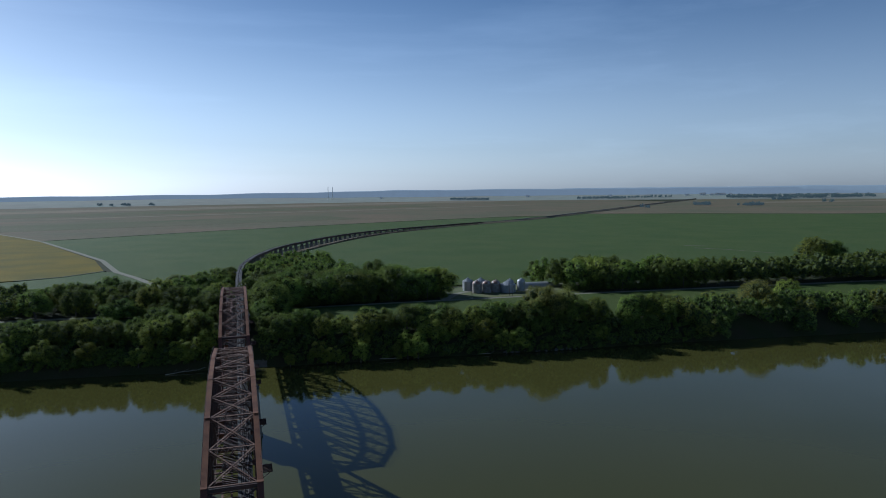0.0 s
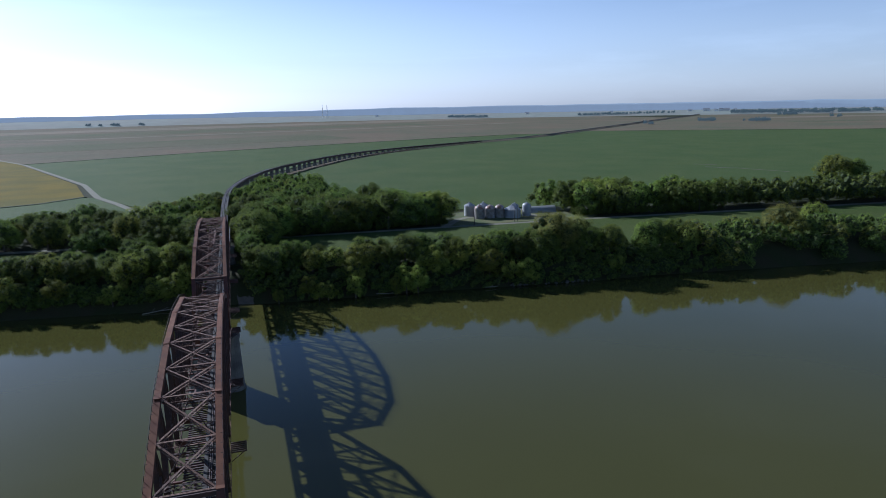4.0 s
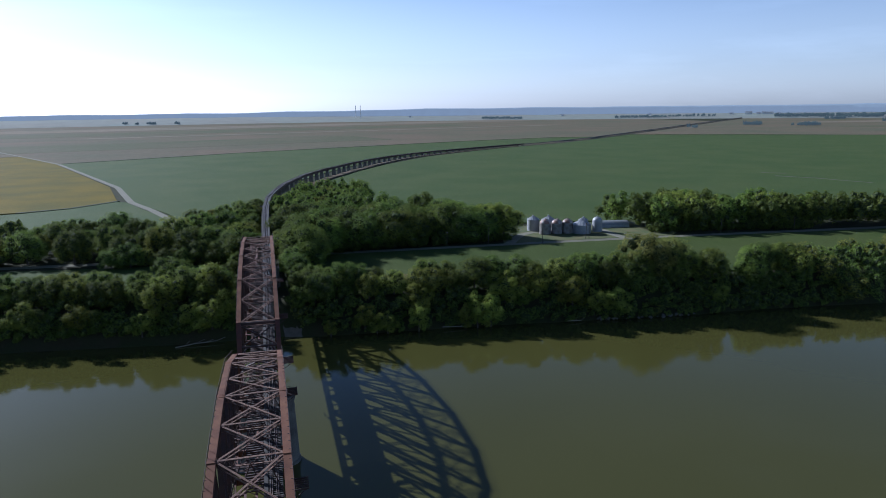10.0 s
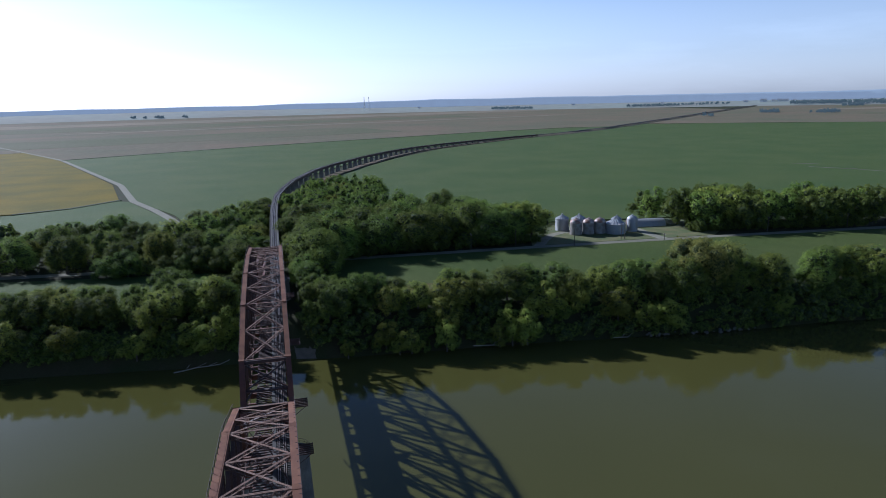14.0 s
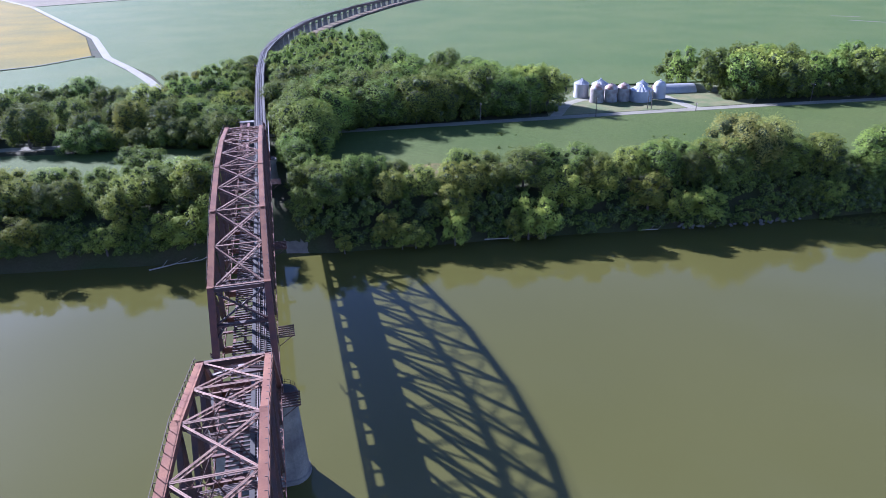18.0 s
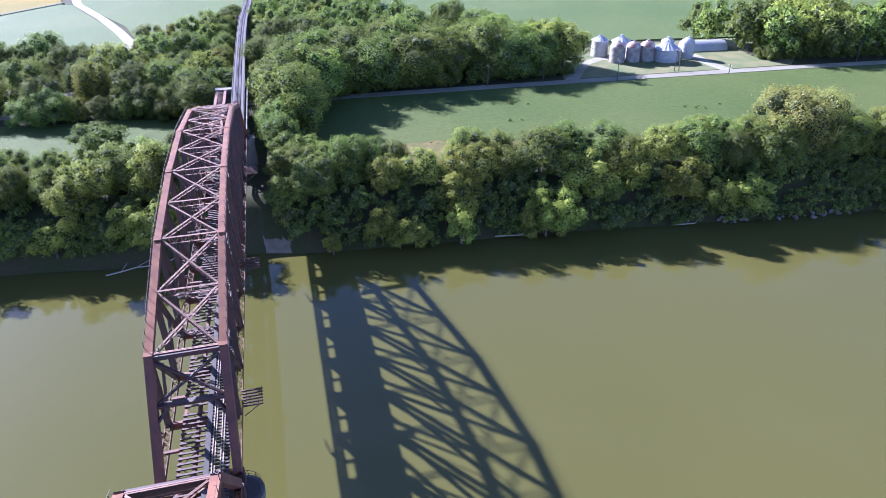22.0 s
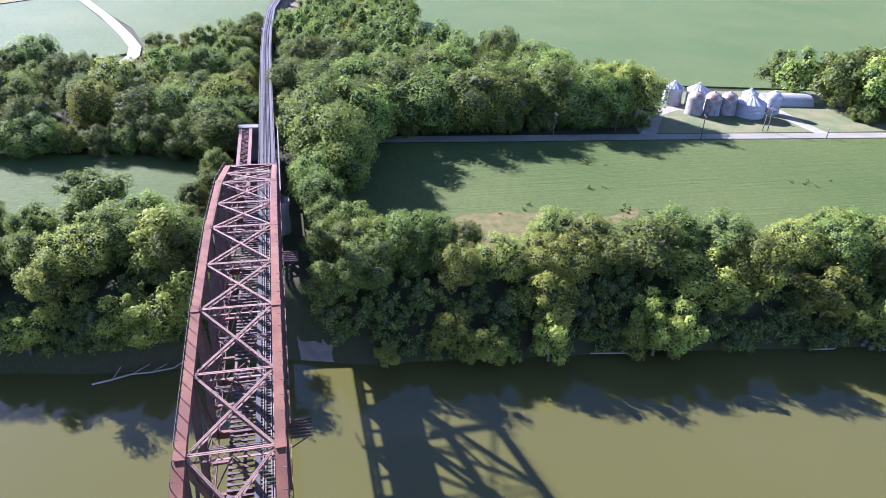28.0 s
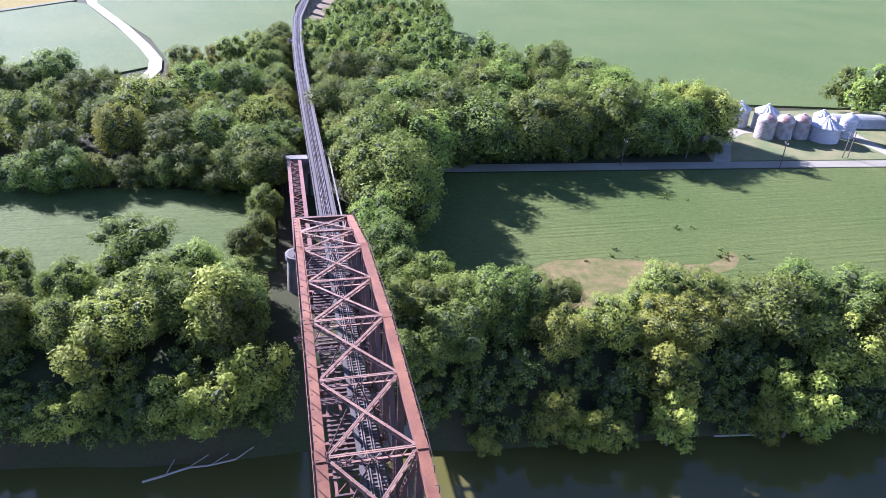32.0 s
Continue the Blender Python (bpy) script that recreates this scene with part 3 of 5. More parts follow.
# ---- piers ----
def pier(y, x0, x1, half, top, base, label):
    """A battered concrete pier with round ends and a coping."""
    root = thing("bridge_pier", label, "bridge pier", "piers of the railway bridge", at=pose(0, y, 0))
    def ring(bm, z, grow):
        r, c = half + grow, []
        for k in range(24):
            a = 2 * math.pi * k / 24
            cx = x1 - half if math.cos(a) >= 0 else x0 + half
            c.append(bm.verts.new((cx + r * math.cos(a), r * math.sin(a), z)))
        return c
    def skin(bm, rings):
        for a, b in zip(rings, rings[1:]):
            for k in range(24):
                bm.faces.new((a[k], a[(k + 1) % 24], b[(k + 1) % 24], b[k]))
        bm.faces.new(rings[-1]), bm.faces.new(rings[0][::-1])
    bm = bmesh.new()
    skin(bm, [ring(bm, base, 0.9), ring(bm, RIVER + 0.7, 0.8), ring(bm, RIVER + 0.8, 0.55), ring(bm, top - 1.0, 0.0)])
    part("shaft", bm, CONCRETE, root)
    bm = bmesh.new()
    skin(bm, [ring(bm, top - 1.0, 0.25), ring(bm, top - 0.05, 0.3), ring(bm, top, 0.22)])
    part("coping", bm, CONCRETE, root)
    for sx in (-1, 1):
        for dy in (-1.1, 1.1):
            bm = bmesh.new()
            block(bm, sx * TX - 0.6, dy - 0.6, top, sx * TX + 0.6, dy + 0.6, BOT - 0.3)
            part("bearing", bm, DARKSTEEL, root)
    bm = bmesh.new()
    arc = [(x1 - half + (half + 0.1) * math.cos(a), (half + 0.1) * math.sin(a)) for a in np.linspace(-1.7, 1.7, 9)]
    for i, (ax, ay) in enumerate(arc):
        beam(bm, (ax, ay, top - 0.1), (ax, ay, top + 0.9), 0.05, 0.05, (0, 1, 0))
        if i:
            for dz in (0.45, 0.9):
                beam(bm, (*arc[i - 1], top + dz), (ax, ay, top + dz), 0.04, 0.04)
    part("guard_rail", bm, DARKSTEEL, root, "thin iron railing round the pier nose")
    bm = bmesh.new()
    skin(bm, [ring(bm, top - 0.02, -0.1), ring(bm, top + 0.06, -0.15)])
    part("timber_cover", bm, TIE, root, "dark weathered cover on the pier top")
    return root


pier(159.9, -6.4, 6.4, 2.2, 8.9, -10, "tall stained concrete pier with round nose in the river")
pier(NY - NP - 0.8, -6.4, 6.4, 2.2, 8.9, -10, "tall stained concrete pier standing in deep water")
pier(FY + 11 * FP + 0.6, -6.0, 6.0, 1.9, 10.4, 1, "concrete pier on the wooded bank under the span end")


def pole_rack(x, y, z, side, n, group, reach=2.5):
    """A bracket with wire crossarms bolted to the outside of the truss."""
    root = thing("wire_bracket", "rusty bracket of small crossarms for line wires on the truss", "bracket", group, at=pose(x, y, z))
    for i in range(n):
        bm = bmesh.new()
        laced(bm, (0, 0.45 * i, 0.1 * i), (side * reach, 0.45 * i, 0.1 * i), 0.12, 0.22, 0.4, (0, 0, 1), 0.03)
        for k in range(5):
            px = side * reach * (0.2 + 0.19 * k)
            beam(bm, (px, 0.45 * i, 0.1 * i), (px, 0.45 * i, 0.1 * i + 0.3), 0.06, 0.06)
        part("crossarm", bm, DARKSTEEL, root)
    for yy in (0, 0.45 * n):
        bm = bmesh.new()
        beam(bm, (0, yy, -1.6), (side * reach * 0.88, yy, 0), 0.1, 0.1)
        part("strut", bm, DARKSTEEL, root)


for y, s in ((171.0, 1), (153.0, 1), (205.0, 1), (246, 1), (118, 1), (90, 1), (66, 1)):
    pole_rack(4.55, y, BOT + 0.3, s, 6, "wire brackets on the bridge")
for y in (168.2, 204.5, 246, 118, 76):
    pole_rack(-4.55, y, BOT + 0.3, -1, 2, "wire brackets on the bridge", 1.1)

# ---- track and viaduct ----
VIA = [(2.0, NY - NP), (2.0, 100), (2.0, 160), (2.0, 230), (2.0, 272), (2.0, 300), (1.8, 340), (1.8, 390), (2.3, 425), (4.2, 470), (9, 507), (16.5, 548), (34, 611), (58, 672), (70, 694), (88, 734), (104, 762), (128, 808), (152, 846), (182, 888), (204, 913), (240, 950), (303, 1003), (365, 1053), (439, 1098), (486, 1127), (625, 1237), (790, 1394), (1010, 1608), (1629, 2215), (2240, 2800), (2522, 3090)]
DECK = 11.95


def via_at(y):
    return float(np.interp(y, [p[1] for p in VIA], [p[0] for p in VIA]))


def fall(y):
    """How far the line has come down from its level on the bridge."""
    return float(np.interp(y, (620, 760, 900, 1050), (0, 1.1, 3.6, 5.6)))


def strip(bm, off, z, w, h, y0, y1, step=6.0):
    """A bar that follows the track line, off to its right."""
    ys = [y0]
    while ys[-1] < y1 - 0.01:
        ys.append(min(y1, ys[-1] + step * (1 if ys[-1] < 700 else 6)))
    ring = []
    for y in ys:
        d = Vector((via_at(y + 3) - via_at(y - 3), 6)).normalized()
        c = Vector((via_at(y) + d.y * off, y - d.x * off))
        n = Vector((d.y, -d.x))
        ring.append([bm.verts.new((*(c + n * a * w / 2), z + b * h - fall(y))) for a, b in ((-1, 0), (1, 0), (1, 1), (-1, 1))])
    for a, b in zip(ring, ring[1:]):
        for k in range(4):
            bm.faces.new((a[k], a[(k + 1) % 4], b[(k + 1) % 4], b[k]))
    bm.faces.new(ring[0][::-1]), bm.faces.new(ring[-1])


Y0, Y1 = NY - NP, 2980
track = thing("railway_track", "single worn railway track with inner guard rails on timber ties", "railway track")
for off, name in ((-0.6, "rail"), (0.6, "rail"), (-0.32, "guard_rail"), (0.32, "guard_rail")):
    bm = bmesh.new()
    strip(bm, off, DECK + 0.18, 0.1, 0.15, Y0, 1100 if name == "rail" else 700)
    part(name, bm, RAIL, track)
for off in (-1.75, 1.75):
    bm = bmesh.new()
    strip(bm, off, DECK + 0.19, 0.16, 0.14, 272, 900)
    part("guard_timber", bm, PLANK, track, "weathered timber guard beam")
bm = bmesh.new()
strip(bm, -1.2, DECK + 0.19, 0.6, 0.05, Y0, 640)
part("walkway", bm, PLANK, track, "grey plank walkway beside the rails")
bm = bmesh.new()
strip(bm, 1.25, DECK + 0.19, 0.6, 0.05, 272, 640)
part("walkway", bm, PLANK, track, "grey plank walkway beside the rails")
tie_mesh = bmesh.new()
block(tie_mesh, -1.9, -0.12, 0, 1.9, 0.12, 0.18)
tie_mesh = mesh_of(tie_mesh, "tie", TIE)
y, ties = 150.0, 0
rest = []
while y < 640:
    if 262 < y < 430 and ties < 300:
        ob = part("tie", tie_mesh, TIE, track)
        ob.matrix_basis = pose(via_at(y), y, DECK)
        ties += 1
    else:
        rest.append(y)
    y += 0.56
rest += list(np.arange(Y0, 150, 0.56))
bm = bmesh.new()
for y in rest:
    w = 1.3 if y < 272 else 1.9
    block(bm, via_at(y) - w, y - 0.12, DECK, via_at(y) + w, y + 0.12, DECK + 0.18)
tagged(part("sleeper_bed", bm, TIE, track), kind="stuff")

def beside_track(y, off):
    d = Vector((via_at(y + 3) - via_at(y - 3), 6)).normalized()
    return via_at(y) + d.y * off, y - d.x * off


ribbon("bare_strip", [beside_track(y, 6.0) for y in np.arange(500, 1080, 12)], 9, LAND + 0.7, WORN, "worn bare pinkish earth along the foot of the viaduct", "ground", 0.5)
# deck girders and bents of the viaduct
viaduct = thing("viaduct", "long curving railway viaduct of dark girders on concrete piers", "viaduct")
ends = [272.6]
while ends[-1] < 1085:
    lean = (via_at(ends[-1] + 8) - via_at(ends[-1])) / 8
    ends.append(ends[-1] + (20 if ends[-1] < 320 else 16.0 / math.hypot(1, lean)))
for a, b in zip(ends, ends[1:]):
    for off in (-1.0, 1.0):
        bm = bmesh.new()
        strip(bm, off, DECK - 1.7, 0.08, 1.65, a + 0.15, b - 0.15)
        strip(bm, off, DECK - 0.06, 0.4, 0.05, a + 0.15, b - 0.15)
        strip(bm, off, DECK - 1.75, 0.4, 0.05, a + 0.15, b - 0.15)
        part("girder", bm, DARKSTEEL if a > 330 else RUST, viaduct)
for y in ends[1:]:
    d = Vector((via_at(y + 3) - via_at(y - 3), 6)).normalized()
    bm = bmesh.new()
    for b0, l0, b1, l1, z0, z1 in ((1.9, 1.15, 1.35, 0.75, 1.5, DECK - 2.6 - fall(y)), (1.5, 0.9, 1.5, 0.9, DECK - 2.6 - fall(y), DECK - 1.76 - fall(y))):
        v = [bm.verts.new((sx * b, sy * l, z)) for b, l, z in ((b0, l0, z0), (b1, l1, z1)) for sx, sy in ((-1, -1), (1, -1), (1, 1), (-1, 1))]
        for f in ((3, 2, 1, 0), (4, 5, 6, 7), (0, 1, 5, 4), (1, 2, 6, 5), (2, 3, 7, 6), (3, 0, 4, 7)):
            bm.faces.new([v[i] for i in f])
    p = part("pier", bm, CONCRETE, viaduct)
    p.matrix_basis = pose(via_at(y), y, 0, 0, 0, -math.degrees(math.atan2(d.x, d.y)))
def bed(y):
    return float(np.interp(y, (1085, 1300), (DECK - 1.2 - fall(1085), LAND + 3.0)))


bm, rows = bmesh.new(), []
for y in (*np.arange(ends[-1] - 4, 2900, 45), 2900):
    d = Vector((via_at(y + 3) - via_at(y - 3), 6)).normalized()
    top = bed(y) + 0.4 * noise.noise((y * 0.02, 0, 0))
    rows.append([bm.verts.new((via_at(y) + d.y * o, y - d.x * o, z)) for o, z in ((-9, LAND - 0.5), (-2.6, top), (2.6, top), (9, LAND - 0.5))])
for a, b in zip(rows, rows[1:]):
    for k in range(3):
        bm.faces.new((a[k], a[k + 1], b[k + 1], b[k]))
bm.faces.new(rows[0][::-1]), bm.faces.new(rows[-1])
bmesh.ops.recalc_face_normals(bm, faces=bm.faces)
tagged(new("embankment", mesh_of(bm, "embankment", DRY, True)), "long weedy railway embankment beyond the viaduct", "embankment", kind="structure")
bm, rows = bmesh.new(), []
for y in (*np.arange(ends[-1], 2880, 30), 2880):
    d = Vector((via_at(y + 3) - via_at(y - 3), 6)).normalized()
    rows.append([bm.verts.new((via_at(y) + d.y * o, y - d.x * o, bed(y) + z)) for o, z in ((-2.0, -0.3), (-1.4, 0.75), (1.4, 0.75), (2.0, -0.3))])
for a, b in zip(rows, rows[1:]):
    for k in range(3):
        bm.faces.new((a[k], a[k + 1], b[k + 1], b[k]))
bm.faces.new(rows[0][::-1]), bm.faces.new(rows[-1])
part("ballast", bm, TIE, track, "dark distant ballast bed on the embankment")
for x in (-4.3, -1.9):
    bm = bmesh.new()
    beam(bm, (x, 272.6, DECK - 0.95), (x, 313, DECK - 0.95), 0.08, 1.7)
    beam(bm, (x, 272.6, DECK - 0.06), (x, 313, DECK - 0.06), 0.75, 0.06)
    part("old_girder", bm, RUST, viaduct, "rust-red plate girder of the removed second track")
bm = bmesh.new()
for k in range(26):
    a, b = 273 + k * 1.53, 273 + (k + 1) * 1.53
    s = 1 if k % 2 else -1
    beam(bm, (-3.1 - s * 1.0, a, DECK - 0.15), (-3.1 + s * 1.0, b, DECK - 0.15), 0.14, 0.08)
    beam(bm, (-4.2, a, DECK - 0.18), (-2.0, a, DECK - 0.18), 0.1, 0.08)
part("lacing", bm, RUST, viaduct)
bm = bmesh.new()
block(bm, -4.9, 312.2, DECK - 2.6, -0.1, 314.6, DECK + 0.15)
part("end_cap", bm, CONCRETE, viaduct, "concrete cap at the end of the old girders")
bm = bmesh.new()
block(bm, -4.4, 312.4, 1.5, -0.3, 314.4, DECK - 2.6)
part("pier", bm, CONCRETE, viaduct)
for x in (-5.6, 4.9):
    root = thing("line_rack", "rack of wooden crossarms for line wires beside the viaduct", "bracket", "wire racks on the viaduct", at=pose(x, 313.5, DECK - 1.0))
    for i in range(5):
        bm = bmesh.new()
        beam(bm, (-1.4, 0, 0.5 * i), (1.4, 0, 0.5 * i), 0.1, 0.12)
        part("crossarm", bm, TIE, root)
    for s in (-0.5, 0.5):
        bm = bmesh.new()
        beam(bm, (s, 0.1, -9), (s, 0.1, 2.6), 0.15, 0.15)
        part("post", bm, TIE, root)
bm = bmesh.new()
beam(bm, (4.6, 273, DECK + 0.5), (4.6, 312, DECK + 0.5), 0.25, 0.3)
for k in range(14):
    beam(bm, (4.3, 273.5 + k * 3, DECK - 0.6), (4.6, 273.5 + k * 3, DECK + 0.4), 0.1, 0.1)
part("cable_trough", bm, CONCRETE, viaduct, "pale cable trough along the deck edge")
bm = bmesh.new()
block(bm, -1.0, 426, DECK - 0.2, 1.2, 429, DECK + 0.1)
block(bm, -0.8, 426.6, DECK + 0.1, -0.1, 427.6, DECK + 1.0)
part("refuge", bm, PLANK, viaduct, "small pale refuge platform beside the track")


# ---- trees ----
rng = np.random.default_rng(7)


def boughs_of(nb, h, r, base):
    """The boughs of a domed crown h tall and r wide from height base: (x, y, z, radius) each."""
    mid, half = base + (h - base) * 0.5, (h - base) * 0.5
    out = []
    for i in range(nb):
        zf = 1 - 1.8 * (i + 0.5) / nb
        a = i * 2.4 + rng.uniform(-0.5, 0.5)
        flat = math.sqrt(max(0.0, 1 - abs(zf) ** 2.6)) * rng.uniform(0.46, 0.76)
        br = r * rng.uniform(0.2, 0.44)
        out.append((r * flat * math.cos(a), r * flat * math.sin(a), mid + zf * (half - br * 0.7) * rng.uniform(0.84, 1.08), br))
    out.append((0, 0, mid, r * 0.55))
    return out


def crown_arrays(boughs, count, size, lumps=20, ragged=0.13):
    """Leaf sprays over the lumpy outsides of the boughs. Returns vertices and faces."""
    B = np.array(boughs)
    mid = np.array((0.0, 0.0, B[:, 2].mean())) + np.array((B[:, 0].mean(), B[:, 1].mean(), 0))
    share = rng.multinomial(count, B[:, 3] ** 2 / (B[:, 3] ** 2).sum())
    P = []
    for (cx, cy, cz, br), k in zip(boughs, share):
        if not k:
            continue
        out = np.array((cx, cy, cz)) - mid
        out = out / (np.linalg.norm(out) + 0.01)
        d = rng.normal(size=(k, 3)) + out * 0.7 + np.array((0, 0, 0.25))
        d /= np.linalg.norm(d, axis=1)[:, None]
        L = rng.normal(size=(lumps, 3)) + out * 0.6
        L /= np.linalg.norm(L, axis=1)[:, None]
        dots = d @ L.T
        near = dots.argmax(1)
        swell = np.exp(-(1 - dots.max(1)) * 14.0)[:, None]
        p = np.array((cx, cy, cz)) + d * br * (0.78 + 0.36 * swell * rng.uniform(0.5, 1.2, (k, 1)) + ragged * rng.normal(size=(k, 1)))
        nrm = d * 0.55 + (d - L[near] * 0.8) * 1.1 + rng.normal(size=(k, 3)) * 0.4
        nrm[:, 2] += 0.3
        nrm /= np.linalg.norm(nrm, axis=1)[:, None]
        t = np.cross(nrm, rng.normal(size=(k, 3)))
        t /= np.linalg.norm(t, axis=1)[:, None]
        b = np.cross(nrm, t)
        s = size * rng.uniform(0.5, 1.35, (k, 1))
        P.append(np.stack([p - t * s, p - b * s * 0.75, p + t * s * 0.9 + b * s * 0.4], 1).reshape(-1, 3))
    P = np.concatenate(P)
    return P, np.arange(len(P)).reshape(-1, 3)


def ball(level):
    bm = bmesh.new()
    bmesh.ops.create_icosphere(bm, subdivisions=level, radius=1)
    bm.verts.ensure_lookup_table()
    out = np.array([v.co[:] for v in bm.verts]), np.array([[v.index for v in f.verts] for f in bm.faces])
    bm.free()
    return out


BALLS = ball(1), ball(2)


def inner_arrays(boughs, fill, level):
    """Lumpy solid balls inside the boughs: they block light, and CORE paints shade there."""
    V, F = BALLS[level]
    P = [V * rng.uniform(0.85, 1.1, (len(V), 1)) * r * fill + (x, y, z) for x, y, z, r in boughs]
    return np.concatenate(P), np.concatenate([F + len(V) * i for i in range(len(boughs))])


def tree_kind(h, r, nb, count, size, mat, base, ragged=0.13):
    boughs = boughs_of(nb, h, r, base)
    P, F = crown_arrays(boughs, count, size, 20, ragged)
    me = bpy.data.meshes.new("crown")
    me.from_pydata(P.tolist(), [], F.tolist())
    me.materials.append(mat)
    # dark fill behind the leaves, its colour painted as the crown's inner shade
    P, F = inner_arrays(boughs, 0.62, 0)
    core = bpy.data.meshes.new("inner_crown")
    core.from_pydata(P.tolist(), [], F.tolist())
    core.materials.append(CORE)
    bm = bmesh.new()
    prev = None
    hgt = h * 0.7
    for i in range(6):
        f = i / 5
        rr = h * 0.022 * (1.35 - f)
        ring = [bm.verts.new((rr * math.cos(k * 1.047) + 0.25 * math.sin(3 * f) * f, rr * math.sin(k * 1.047), f * hgt - 0.6)) for k in range(6)]
        if prev:
            for k in range(6):
                bm.faces.new((prev[k], prev[(k + 1) % 6], ring[(k + 1) % 6], ring[k]))
        prev = ring
    for i in range(7):
        cx, cy, cz, _ = boughs[i * len(boughs) // 7]
        beam(bm, (0, 0, h * 0.22 + i * h * 0.05), (cx * 0.9, cy * 0.9, cz), h * 0.012, h * 0.012)
    return me, core, mesh_of(bm, "trunk", BARK)


KINDS = {
    "maple": [tree_kind(10, 5.0, nb, 7000, 0.19, LEAF_A, 0.15) for nb in (17, 20, 23, 19, 25, 21)],
    "ash": [tree_kind(10, 4.9, nb, 7000, 0.19, LEAF_B, 0.15) for nb in (17, 22, 20, 25, 18)],
    "willow": [tree_kind(10, 4.4, nb, 3600, 0.26, LEAF_D, 0.2, 0.17) for nb in (8, 9, 10, 11, 9)],
    "cottonwood": [tree_kind(10, 5.4, nb, 11000, 0.16, LEAF_C, 0.5) for nb in (26, 31)],
    "hickory": [tree_kind(10, 4.9, nb, 7000, 0.19, LEAF_E, 0.15) for nb in (20, 24)],
}
NAMES = {
    "maple": ("maple_tree", "dark green broadleaf tree with a full rounded crown", "tree"),
    "ash": ("ash_tree", "bright green broadleaf tree with a sunlit lumpy crown", "tree"),
    "willow": ("willow_tree", "small yellow-green willow on the bank slope", "tree"),
    "hickory": ("hickory_tree", "broadleaf tree with a bright yellow-green crown", "tree"),
    "cottonwood": ("cottonwood_tree", "large tree with yellowing olive crown", "tree"),
}


def tree(kind, x, y, h, wide=1.0, group="riverside trees"):
    name, label, cat = NAMES[kind]
    v = KINDS[kind][rng.integers(len(KINDS[kind]))]
    z = max(RIVER + 0.2, ground_z(x, y))
    root = thing(name, label, cat, group, at=pose(x, y, z - 0.1, 0, 0, rng.uniform(0, 360)))
    s = h / 10
    for nm, me in zip(("crown", "inner_crown", "trunk"), v):
        ob = new(nm, me)
        ob.parent = root
        ob.scale = (s * wide, s * wide, s)
    return root


def inside(x, y, poly):
    hit = False
    for (x0, y0), (x1, y1) in zip(poly, poly[1:] + poly[:1]):
        if (y0 > y) != (y1 > y) and x < (x1 - x0) * (y - y0) / (y1 - y0) + x0:
            hit = not hit
    return hit


def scatter(poly, gap):
    """Points about gap apart in a region."""
    xs, ys = [p[0] for p in poly], [p[1] for p in poly]
    pts = []
    row = 0
    y = min(ys)
    while y < max(ys):
        x = min(xs) + (gap / 2 if row % 2 else 0)
        while x < max(xs):
            px, py = x + rng.uniform(-0.33, 0.33) * gap, y + rng.uniform(-0.33, 0.33) * gap
            if inside(px, py, poly):
                pts.append((px, py))
            x += gap
        y += gap * 0.87
        row += 1
    return pts


def near_track(x, y, gap):
    return 40 < y < 640 and abs(x - via_at(y)) < gap or (235 < y < 316 and -7.5 < x < 2)


def off_bank(x0, x1, d0, d1, step=20):
    xs = list(np.arange(x0, x1, step)) + [x1]
    return [(x, bank_y(x) + d0) for x in xs] + [(x, bank_y(x) + d1) for x in reversed(xs)]


WOODS = []
MIX = ["maple", "maple", "maple", "maple", "ash", "ash", "ash", "hickory"]
for x, y in scatter(off_bank(9, 205, 12, 22), 7.8):
    WOODS.append((rng.choice(MIX), x, y, (rng.uniform(8.6, 11.8) + (0.9 if x > 68 else 0)) * (0.96 if 32 < x < 68 else 1)))
for x, y in scatter(off_bank(9, 30, 17, 25), 7.4):
    WOODS.append((rng.choice(MIX), x, y, rng.uniform(7.5, 9.5)))
for x, y in scatter(off_bank(-130, -6, 13.5, 27), 8):
    WOODS.append((rng.choice(MIX), x, y, rng.uniform(8.0, 11.5)))
for x, y in scatter(off_bank(-130, -52, 26, 36), 8):
    WOODS.append((rng.choice(MIX), x, y, rng.uniform(7.0, 9)))
# bright willows standing out on the bank slope, and small trees that leave them in the sun
WILLOWS = ((51, 239.5, 8), (50, 233.5, 7.5), (39.5, 234, 6), (32.5, 238, 6.5), (36, 229.5, 4.5), (70, 230.5, 8), (74.5, 229.5, 8.5), (73, 224.8, 5), (66, 226.5, 6), (94, 237.5, 9), (82, 238, 9), (105, 232, 9), (70, 236, 7), (21, 233.5, 4.5), (-22, 246.5, 7), (-16.5, 246, 8), (-11, 248, 8), (-18, 260, 10), (-34, 252, 8), (-38, 247.5, 6.5), (112, 229, 8), (120, 228, 8), (-58, 252, 8), (-74, 254, 8), (-90, 257, 8), (158, 225, 6.5))
for x, y, hh in WILLOWS:
    WOODS.append(("willow", x, max(y, bank_y(x) + 0.6), hh * 1.3))
for x, y in scatter(off_bank(9, 205, 5, 12), 8.0) + scatter(off_bank(-130, -7, 7, 12), 9.0):
    if not any(0 < (y - wy) * 0.805 - (x - wx) * 0.593 < 16 and abs((x - wx) * 0.805 + (y - wy) * 0.593) < 4 for wx, wy, _ in WILLOWS):
        WOODS.append((rng.choice(["maple", "maple", "maple", "ash"]), x, y, rng.uniform(4.6, 6.8) + (0.8 if x > 70 else 0)))
